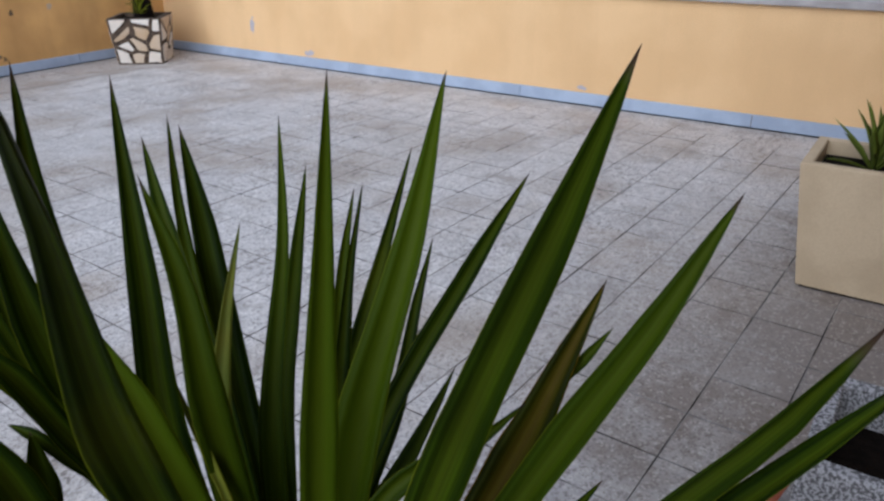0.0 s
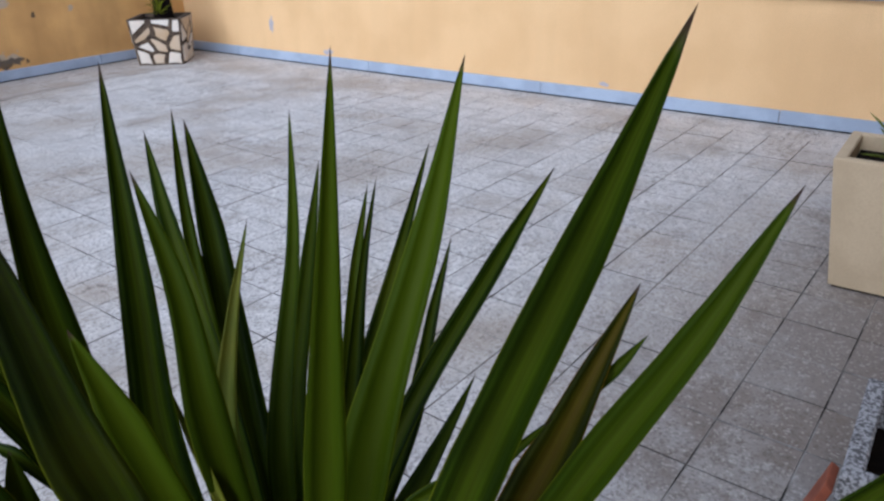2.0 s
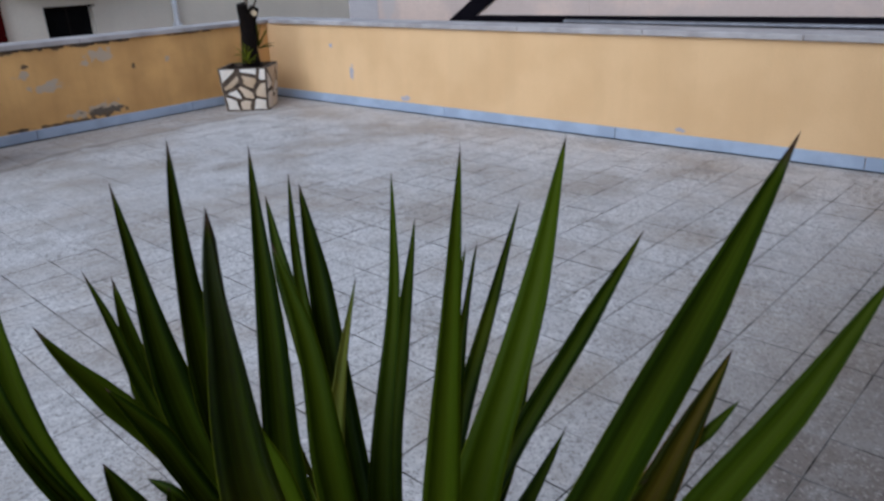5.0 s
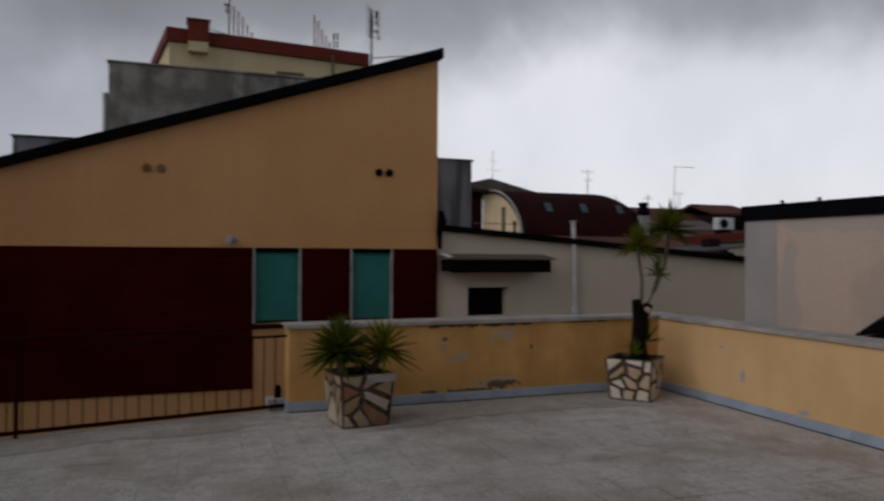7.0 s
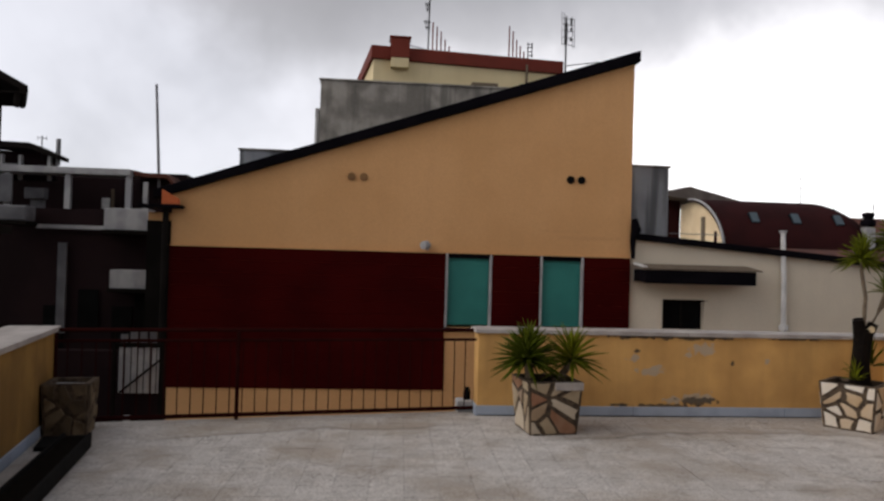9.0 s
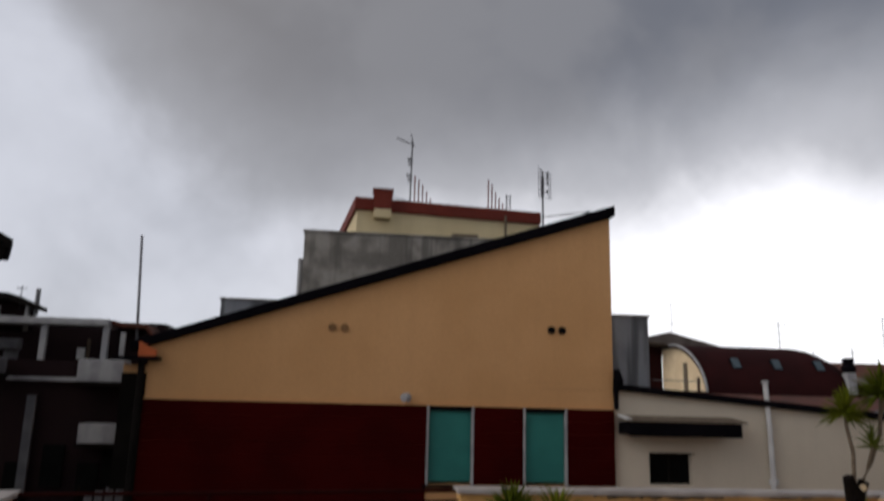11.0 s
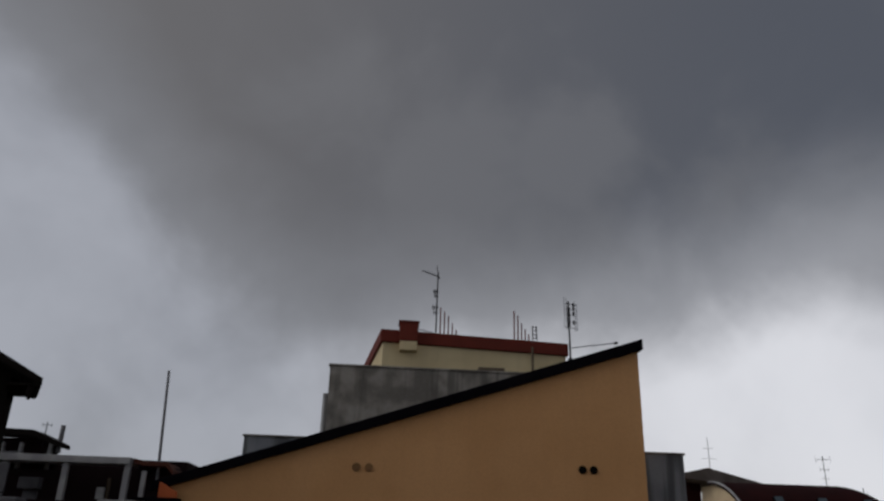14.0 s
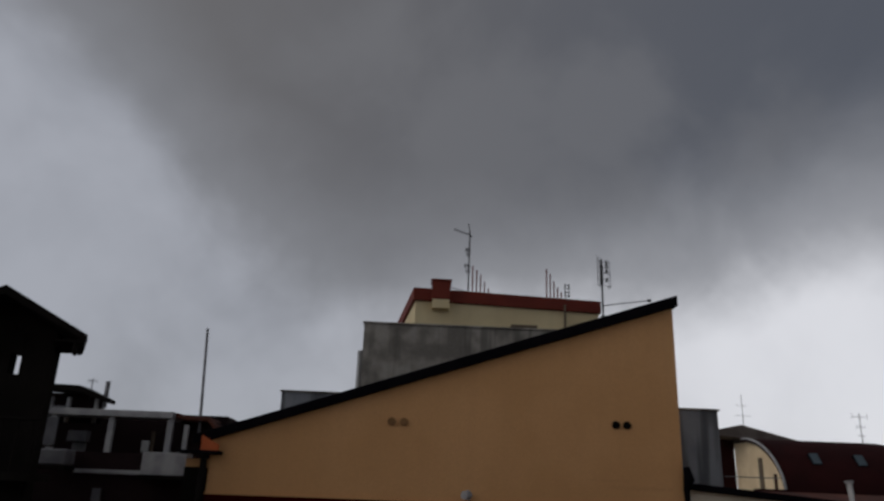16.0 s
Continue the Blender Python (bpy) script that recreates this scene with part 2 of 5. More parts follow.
M_stone_rust = mat("rusty_split_stone", (0.42, 0.33, 0.22), (0.26, 0.17, 0.10), 8, 0.85, bump=0.5, spread=0.15, tints=((0.0, (0.60, 0.53, 0.43)), (0.3, (0.43, 0.35, 0.25)), (0.55, (0.36, 0.28, 0.18)), (0.75, (0.26, 0.085, 0.04)), (0.9, (0.18, 0.10, 0.06)), (1.0, (0.54, 0.46, 0.36))))
# stones of the west corner pot, darkened to carry the shade there
M_stone_shaded = mat("shaded_split_stone", (0.24, 0.18, 0.11), (0.09, 0.062, 0.036), 6, 0.8, bump=0.5, vary=0.8)
M_planter = mat("cream_painted_concrete", (0.50, 0.385, 0.24), (0.44, 0.335, 0.205), 4, 0.8, bump=0.15)
M_granite = mat("speckled_concrete", (0.42, 0.41, 0.41), (0.09, 0.087, 0.087), 130, 0.9, grain=260, bump=0.6, spread=0.07)
M_soil = mat("dark_soil", (0.010, 0.007, 0.005), (0.005, 0.004, 0.003), 30, 1.0, bump=0.8, spec=0.05)
M_trunk = mat("dark_fibrous_bark", (0.009, 0.006, 0.004), (0.005, 0.0035, 0.003), 22, 0.95, bump=0.9, spec=0.1)
M_stem = mat("grey_brown_bark", (0.17, 0.13, 0.09), (0.11, 0.085, 0.06), 25, 0.9, bump=0.7)
M_asphalt = mat("asphalt", (0.052, 0.052, 0.054), (0.04, 0.04, 0.042), 0.6, 0.9)
M_plastic = mat("black_plastic", (0.006, 0.006, 0.006), (0.009, 0.009, 0.009), 9, 0.8, spec=0.1)
M_glass = mat("skylight_glass", (0.07, 0.10, 0.115), (0.055, 0.08, 0.095), 1, 0.2, bump=0.0, spec=0.6)
M_dim = mat("grimy_grey_render", (0.17, 0.17, 0.18), (0.11, 0.11, 0.12), 2, 0.9, streak=0.2)
M_vent = mat("brown_painted_cap", (0.26, 0.14, 0.06), (0.2, 0.105, 0.045), 8, 0.9)
M_clay = mat("terracotta", (0.30, 0.085, 0.04), (0.21, 0.06, 0.03), 14, 0.85)


def terrazzo():
    m = bpy.data.materials.new("terrazzo_tile")
    m.use_nodes = True
    nt = m.node_tree
    bs = nt.nodes["Principled BSDF"]
    geo = nt.nodes.new("ShaderNodeNewGeometry")
    oi = nt.nodes.new("ShaderNodeObjectInfo")
    pos = geo.outputs["Position"]

    def node(kind, **ins):
        n = nt.nodes.new("ShaderNode" + kind)
        for k, v in ins.items():
            if isinstance(v, (int, float)):
                n.inputs[k].default_value = v
            else:
                nt.links.new(v, n.inputs[k])
        return n

    def mixed(f, x, y):
        n = nt.nodes.new("ShaderNodeMix")
        n.data_type = "RGBA"
        for i, v in ((0, f), (6, x), (7, y)):
            if isinstance(v, tuple):
                n.inputs[i].default_value = (*v, 1)
            else:
                nt.links.new(v, n.inputs[i])
        return n.outputs[2]

    def step(v, lo, hi, top=1.0):
        n = nt.nodes.new("ShaderNodeMapRange")
        nt.links.new(v, n.inputs[0])
        n.inputs[1].default_value, n.inputs[2].default_value, n.inputs[4].default_value = lo, hi, top
        return n.outputs[0]

    chips = node("TexVoronoi", Vector=pos, Scale=125.0)
    chips2 = node("TexVoronoi", Vector=pos, Scale=58.0)
    stain = node("TexNoise", Vector=pos, Scale=1.1, Detail=6.0, Roughness=0.62)
    blot = node("TexNoise", Vector=pos, Scale=5.5, Detail=5.0, Roughness=0.65)
    speck = node("TexNoise", Vector=pos, Scale=38.0, Detail=4.0, Roughness=0.7)
    col = mixed(step(blot.outputs[0], 0.38, 0.62), (0.59, 0.56, 0.53), (0.485, 0.46, 0.432))
    sepc = nt.nodes.new("ShaderNodeSeparateColor")
    nt.links.new(chips.outputs["Color"], sepc.inputs[0])
    col = mixed(step(sepc.outputs[0], 0.80, 0.84, 0.40), col, (0.64, 0.61, 0.58))
    col = mixed(step(sepc.outputs[1], 0.86, 0.9, 0.6), col, (0.22, 0.20, 0.19))
    sepd = nt.nodes.new("ShaderNodeSeparateColor")
    nt.links.new(chips2.outputs["Color"], sepd.inputs[0])
    col = mixed(step(sepd.outputs[0], 0.87, 0.89, 0.6), col, (0.72, 0.69, 0.64))
    col = mixed(step(speck.outputs[0], 0.55, 0.63, 0.75), col, (0.20, 0.18, 0.16))
    col = mixed(step(stain.outputs[0], 0.48, 0.64, 0.7), col, (0.33, 0.27, 0.21))
    wide = node("TexNoise", Vector=pos, Scale=0.55, Detail=5.0, Roughness=0.6)
    col = mixed(step(wide.outputs[0], 0.46, 0.62, 0.42), col, (0.34, 0.295, 0.245))
    grime = node("TexNoise", Vector=pos, Scale=3.2, Detail=7.0, Roughness=0.72, Distortion=0.6)
    col = mixed(step(grime.outputs[0], 0.54, 0.66, 0.55), col, (0.23, 0.20, 0.17))
    sx = nt.nodes.new("ShaderNodeSeparateXYZ")
    nt.links.new(pos, sx.inputs[0])

    def arith(op, x, y):
        n = nt.nodes.new("ShaderNodeMath")
        n.operation = op
        for i, v in enumerate((x, y)):
            if isinstance(v, (int, float)):
                n.inputs[i].default_value = v
            else:
                nt.links.new(v, n.inputs[i])
        return n.outputs[0]

    # brown soiling round the planters, with the darker corner's shade painted in too
    dx = arith("DIVIDE", arith("SUBTRACT", sx.outputs[0], 2.75), 1.9)
    dy = arith("DIVIDE", arith("SUBTRACT", sx.outputs[1], -0.45), 1.35)
    dirt_shade = arith("ADD", arith("SQRT", arith("ADD", arith("MULTIPLY", dx, dx), arith("MULTIPLY", dy, dy)), 0), arith("MULTIPLY", arith("SUBTRACT", stain.outputs[0], 0.5), 2.2))
    dirt_shade = arith("ADD", dirt_shade, arith("MULTIPLY", arith("SUBTRACT", blot.outputs[0], 0.5), 1.0))
    col = mixed(step(dirt_shade, 1.25, 0.5, 0.86), col, (0.16, 0.122, 0.09))
    add = node("Math")
    add.operation = "ADD"
    nt.links.new(oi.outputs["Random"], add.inputs[0])
    nt.links.new(geo.outputs["Random Per Island"], add.inputs[1])
    fr = node("Math")
    fr.operation = "FRACT"
    nt.links.new(add.outputs[0], fr.inputs[0])
    flecks = node("TexVoronoi", Vector=pos, Scale=135.0)
    sepe = nt.nodes.new("ShaderNodeSeparateColor")
    nt.links.new(flecks.outputs["Color"], sepe.inputs[0])
    col = mixed(step(sepe.outputs[0], 0.84, 0.87, 0.38), col, (0.085, 0.068, 0.054))
    col = mixed(step(sepe.outputs[1], 0.89, 0.92, 0.35), col, (0.64, 0.59, 0.52))
    clot = node("TexNoise", Vector=pos, Scale=26.0, Detail=5.0, Roughness=0.75)
    patchy = node("TexNoise", Vector=pos, Scale=1.7, Detail=3.0, Roughness=0.5)
    col = mixed(arith("MULTIPLY", step(clot.outputs[0], 0.52, 0.60, 0.75), step(patchy.outputs[0], 0.50, 0.66)), col, (0.085, 0.066, 0.048))
    # old water lines along the open edge and the far parapet
    for mid_x, half, top_y, curve, tilt in ((3.3, 1.6, 6.95, -0.3, 0.10), (-0.5, 1.3, 6.95, -0.1, 0.32)):
        dxw = arith("DIVIDE", arith("SUBTRACT", sx.outputs[0], mid_x), half)
        bend = arith("ADD", arith("MULTIPLY", arith("MULTIPLY", dxw, dxw), curve), arith("MULTIPLY", dxw, tilt))
        line = arith("SUBTRACT", sx.outputs[1], arith("ADD", top_y, bend))
        line = arith("ADD", line, arith("MULTIPLY", arith("SUBTRACT", stain.outputs[0], 0.5), 0.7))
        near = step(arith("ABSOLUTE", dxw, 0), 1.15, 0.85)
        col = mixed(arith("MULTIPLY", near, step(line, -0.03, 0.03, 0.30)), col, (0.26, 0.20, 0.14))
        col = mixed(arith("MULTIPLY", near, step(arith("ABSOLUTE", line, 0), 0.06, 0.0, 0.6)), col, (0.12, 0.095, 0.07))
    col = mixed(step(fr.outputs[0], 0.25, 1.0, 0.2), col, (0.30, 0.285, 0.275))
    nt.links.new(col, bs.inputs["Base Color"])
    rr = nt.nodes.new("ShaderNodeMapRange")
    nt.links.new(blot.outputs[0], rr.inputs[0])
    rr.inputs[3].default_value, rr.inputs[4].default_value = 0.55, 0.85
    nt.links.new(rr.outputs[0], bs.inputs["Roughness"])
    bp = nt.nodes.new("ShaderNodeBump")
    bp.inputs["Strength"].default_value, bp.inputs["Distance"].default_value = 0.25, 0.004
    nt.links.new(speck.outputs[0], bp.inputs["Height"])
    nt.links.new(bp.outputs[0], bs.inputs["Normal"])
    return m


M_tile = terrazzo()


def leaf_material(name, a, b, lit_rib):
    """Blade green with lengthwise veins, pale margins and a paler midrib, widened to paint light down the middle; u
    runs across the blade, v along it.
    """
    m = bpy.data.materials.new(name)
    m.use_nodes = True
    nt = m.node_tree
    bs = nt.nodes["Principled BSDF"]
    uv = nt.nodes.new("ShaderNodeUVMap")
    mp = nt.nodes.new("ShaderNodeMapping")
    mp.inputs["Scale"].default_value = (6, 0.3, 1)
    nt.links.new(uv.outputs[0], mp.inputs[0])
    vein = nt.nodes.new("ShaderNodeTexNoise")
    vein.inputs["Scale"].default_value, vein.inputs["Detail"].default_value = 2.0, 5
    nt.links.new(mp.outputs[0], vein.inputs["Vector"])
    geo = nt.nodes.new("ShaderNodeNewGeometry")
    blot = nt.nodes.new("ShaderNodeTexNoise")
    blot.inputs["Scale"].default_value, blot.inputs["Detail"].default_value = 9, 4
    nt.links.new(geo.outputs["Position"], blot.inputs["Vector"])
    oi = nt.nodes.new("ShaderNodeObjectInfo")
    sp = nt.nodes.new("ShaderNodeSeparateXYZ")
    nt.links.new(uv.outputs[0], sp.inputs[0])

    def mixed(f, x, y):
        n = nt.nodes.new("ShaderNodeMix")
        n.data_type = "RGBA"
        for i, v in ((0, f), (6, x), (7, y)):
            if isinstance(v, tuple):
                n.inputs[i].default_value = (*v, 1)
            else:
                nt.links.new(v, n.inputs[i])
        return n.outputs[2]

    def step(v, lo, hi, top=1.0):
        n = nt.nodes.new("ShaderNodeMapRange")
        n.interpolation_type = "SMOOTHSTEP"
        nt.links.new(v, n.inputs[0])
        n.inputs[1].default_value, n.inputs[2].default_value, n.inputs[4].default_value = lo, hi, top
        return n.outputs[0]

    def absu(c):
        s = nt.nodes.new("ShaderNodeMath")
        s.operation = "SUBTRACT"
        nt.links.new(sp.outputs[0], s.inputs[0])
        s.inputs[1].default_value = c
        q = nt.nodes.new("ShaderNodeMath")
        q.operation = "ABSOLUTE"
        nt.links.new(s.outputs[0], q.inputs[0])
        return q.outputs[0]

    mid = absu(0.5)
    col = mixed(step(vein.outputs[0], 0.30, 0.72), a, b)
    col = mixed(step(blot.outputs[0], 0.42, 0.7, 0.55), col, tuple(c * 0.6 for c in a))
    col = mixed(step(oi.outputs["Random"], 0.3, 1.0, 0.8), col, (b[0] * 1.7, b[1] * 1.45, b[2]))
    ageing = nt.nodes.new("ShaderNodeTexNoise")
    ageing.inputs["Scale"].default_value, ageing.inputs["Detail"].default_value = 3.5, 3
    nt.links.new(geo.outputs["Position"], ageing.inputs["Vector"])
    col = mixed(step(ageing.outputs[0], 0.58, 0.74, 0.4), col, (b[0] * 2.3, b[1] * 1.4, b[2]))
    # broad soft centre: the midrib's own pale tone plus painted light
    col = mixed(step(mid, 0.36, 0.0, 0.30), col, lit_rib)
    col = mixed(step(mid, 0.468, 0.492, 0.75), col, (lit_rib[0] * 1.3, lit_rib[1] * 1.2, lit_rib[2]))
    col = mixed(step(sp.outputs[1], 0.965, 0.99), col, (0.05, 0.03, 0.02))
    nt.links.new(col, bs.inputs["Base Color"])
    bs.inputs["Roughness"].default_value = 0.5
    bs.inputs["Specular IOR Level"].default_value = 0.05
    bp = nt.nodes.new("ShaderNodeBump")
    bp.inputs["Strength"].default_value, bp.inputs["Distance"].default_value = 0.08, 0.002
    nt.links.new(vein.outputs[0], bp.inputs["Height"])
    nt.links.new(bp.outputs[0], bs.inputs["Normal"])
    return m


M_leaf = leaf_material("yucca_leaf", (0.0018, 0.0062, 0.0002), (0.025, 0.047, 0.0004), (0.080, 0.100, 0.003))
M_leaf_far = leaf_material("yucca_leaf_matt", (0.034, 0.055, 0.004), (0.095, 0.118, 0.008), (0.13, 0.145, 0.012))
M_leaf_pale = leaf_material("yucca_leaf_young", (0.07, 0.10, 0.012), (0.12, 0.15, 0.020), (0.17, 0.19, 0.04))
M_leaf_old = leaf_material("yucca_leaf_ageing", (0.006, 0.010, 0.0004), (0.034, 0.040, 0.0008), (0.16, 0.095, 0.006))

# ---- helpers for building ----
ORG = {}


def thing(name, label, category, at=(0, 0, 0), group="", kind=""):
    ob = new(name)
    ob.location = at
    ob.empty_display_size = 0.1
    ORG[ob.name] = Vector(at)
    return tagged(ob, label, category, group, kind)


def mesh_of(bm, name, material, smooth=False):
    bmesh.ops.recalc_face_normals(bm, faces=bm.faces[:])
    me = bpy.data.meshes.new(name)
    bm.to_mesh(me)
    bm.free()
    me.materials.append(material)
    if smooth:
        for p in me.polygons:
            p.use_smooth = True
    return me


def part(name, bm, material, parent, label="", smooth=False):
    o = ORG.get(parent.name, Vector((0, 0, 0)))
    bmesh.ops.translate(bm, verts=bm.verts[:], vec=-o)
    ob = new(name, mesh_of(bm, name, material, smooth))
    ob.parent = parent
    ORG[ob.name] = o
    return tagged(ob, label) if label else ob


def solid(name, bm, material, label="", category="", kind="", group="", smooth=False):
    ob = new(name, mesh_of(bm, name, material, smooth))
    ORG[ob.name] = Vector((0, 0, 0))
    return tagged(ob, label, category, group, kind)


def box(x0, x1, y0, y1, z0, z1, bev=0.0, bm=None):
    bm = bm or bmesh.new()
    vs = [bm.verts.new((x, y, z)) for x in (x0, x1) for y in (y0, y1) for z in (z0, z1)]
    fs = [bm.faces.new([vs[i] for i in q]) for q in ((0, 1, 3, 2), (4, 6, 7, 5), (0, 4, 5, 1), (2, 3, 7, 6), (0, 2, 6, 4), (1, 5, 7, 3))]
    if bev:
        bmesh.ops.bevel(bm, geom=list({e for f in fs for e in f.edges}), offset=bev, segments=2, affect="EDGES", profile=0.5)
    return bm


def prism(points, axis, a0, a1, bm=None, bev=0.0):
    """A polygon (u, v) drawn out along an axis from a0 to a1."""
    bm = bm or bmesh.new()

    def at(u, v, a):
        return {"x": (a, u, v), "y": (u, a, v), "z": (u, v, a)}[axis]

    lo = [bm.verts.new(at(u, v, a0)) for u, v in points]
    hi = [bm.verts.new(at(u, v, a1)) for u, v in points]
    n = len(points)
    fs = [bm.faces.new(lo), bm.faces.new(hi)] + [bm.faces.new((lo[i], lo[(i + 1) % n], hi[(i + 1) % n], hi[i])) for i in range(n)]
    if bev:
        bmesh.ops.bevel(bm, geom=list({e for f in fs for e in f.edges}), offset=bev, segments=2, affect="EDGES", profile=0.5)
    return bm


def grid_wall(xs, zs, holes, y0, y1, lift=None):
    """One connected wall in x and z with rectangular openings left out; lift(x) sets the height of the top row."""
    bm = bmesh.new()
    nz = len(zs) - 1
    vs = {}
    for i, x in enumerate(xs):
        for j, z in enumerate(zs):
            zz = lift(x) if lift and j == nz else z
            for k, y in ((0, y0), (1, y1)):
                vs[i, j, k] = bm.verts.new((x, y, zz))
    full = {(i, j) for i in range(len(xs) - 1) for j in range(nz)} - set(holes)
    for i, j in full:
        a, b, c, d = (i, j), (i + 1, j), (i + 1, j + 1), (i, j + 1)
        bm.faces.new([vs[*p, 0] for p in (a, b, c, d)])
        bm.faces.new([vs[*p, 1] for p in (d, c, b, a)])
        for p, q, nb in ((a, b, (i, j - 1)), (b, c, (i + 1, j)), (c, d, (i, j + 1)), (d, a, (i - 1, j))):
            if nb not in full:
                bm.faces.new((vs[*p, 0], vs[*p, 1], vs[*q, 1], vs[*q, 0]))
    return bm


def open_box(x0, x1, y0, y1, z0, z1, t, depth, flare=(0, 0, 0, 0)):
    """A pot's shell with rim of thickness t and a hollow of that depth; flare widens the top on each side."""
    bm = bmesh.new()
    fx0, fx1, fy0, fy1 = flare

    def ring(a, b, c, d, z):
        return [bm.verts.new(p) for p in ((a, c, z), (b, c, z), (b, d, z), (a, d, z))]

    top = (x0 - fx0, x1 + fx1, y0 - fy0, y1 + fy1)
    inn = (top[0] + t, top[1] - t, top[2] + t, top[3] - t)
    e = 0.006
    rings = [ring(x0, x1, y0, y1, z0), ring(*top, z1 - e), ring(top[0] + e, top[1] - e, top[2] + e, top[3] - e, z1), ring(inn[0] - e, inn[1] + e, inn[2] - e, inn[3] + e, z1), ring(*inn, z1 - e), ring(*inn, z1 - depth)]
    for r0, r1 in zip(rings, rings[1:]):
        for k in range(4):
            bm.faces.new((r0[k], r0[(k + 1) % 4], r1[(k + 1) % 4], r1[k]))
    bm.faces.new(rings[0])
    bm.faces.new(rings[-1])
    return bm


def slab_along(p, q, t0, t1, z0, z1, bev=0.0, bm=None):
    """A box that runs from p to q in plan, from t0 to t1 to the left of that line."""
    p, q = Vector(p), Vector(q)
    d = (q - p).normalized()
    n = Vector((-d.y, d.x))
    pts = [p + n * t0, q + n * t0, q + n * t1, p + n * t1]
    return prism([(v.x, v.y) for v in pts], "z", z0, z1, bm, bev)


def tube(points, radii, n=8, bm=None):
    """A round bar through points, capped."""
    bm = bm or bmesh.new()
    pts = [Vector(p) for p in points]
    radii = radii if isinstance(radii, (list, tuple)) else [radii] * len(pts)
    rings = []
    for i, p in enumerate(pts):
        d = (pts[min(i + 1, len(pts) - 1)] - pts[max(i - 1, 0)]).normalized()
        a = d.cross(Vector((0, 0, 1)) if abs(d.z) < 0.9 else Vector((1, 0, 0))).normalized()
        b = d.cross(a)
        rings.append([bm.verts.new(p + (a * math.cos(k * math.tau / n) + b * math.sin(k * math.tau / n)) * radii[i]) for k in range(n)])
    for r0, r1 in zip(rings, rings[1:]):
        for k in range(n):
            bm.faces.new((r0[k], r0[(k + 1) % n], r1[(k + 1) % n], r1[k]))
    bm.faces.new(rings[0])
    bm.faces.new(rings[-1])
    return bm


def blade(bm, base, tip, width, bow, face, sections=9, fine=True, wave=0.0, mid=None):
    """A tapered, channelled leaf blade from base to tip, its upper side towards face."""
    uvl = bm.loops.layers.uv.verify()
    base, tip, face = Vector(base), Vector(tip), Vector(face)
    d = (tip - base).normalized()
    side = d.cross(face).normalized()
    up = side.cross(d).normalized()
    us = (-1, -0.5, 0, 0.5, 1) if fine else (-1, 0, 1)
    ctrl = base.lerp(tip, 0.5)
    if mid:
        m = Vector(mid)
        q = max(0.2, min(0.8, (m - base).dot(tip - base) / (tip - base).length_squared))
        ctrl = (m - base * (1 - q) ** 2 - tip * q ** 2) / (2 * q * (1 - q))
    rings = []
    for i in range(sections):
        s = i / sections
        w = width * 0.5 * ((0.5 + 0.5 * math.sin(min(s / 0.42, 1) * math.pi / 2)) if s < 0.42 else max(0.0, (1 - s) / 0.58) ** 0.8)
        c = base * (1 - s) ** 2 + ctrl * (2 * s * (1 - s)) + tip * s ** 2 + up * (bow * 4 * s * (1 - s)) + side * (wave * math.sin(s * 5))
        tops = [(u, c + side * (u * w) + up * (abs(u) ** 1.1 * w * 0.75)) for u in us]
        bots = [(u, p - up * (0.0035 if fine else 0.003)) for u, p in tops[1:-1]][::-1]
        rings.append([(bm.verts.new(p), u * 0.5 + 0.5, s) for u, p in tops + bots])
    end = (bm.verts.new(tip), 0.5, 1.0)

    def face_of(items):
        f = bm.faces.new([v for v, _, _ in items])
        f.smooth = True
        for lp, (_, u, v) in zip(f.loops, items):
            lp[uvl].uv = (u, v)

    n = len(rings[0])
    for r0, r1 in zip(rings, rings[1:]):
        for k in range(n):
            face_of((r0[k], r0[(k + 1) % n], r1[(k + 1) % n], r1[k]))
    for k in range(n):
        face_of((rings[-1][k], rings[-1][(k + 1) % n], end))
    return bm


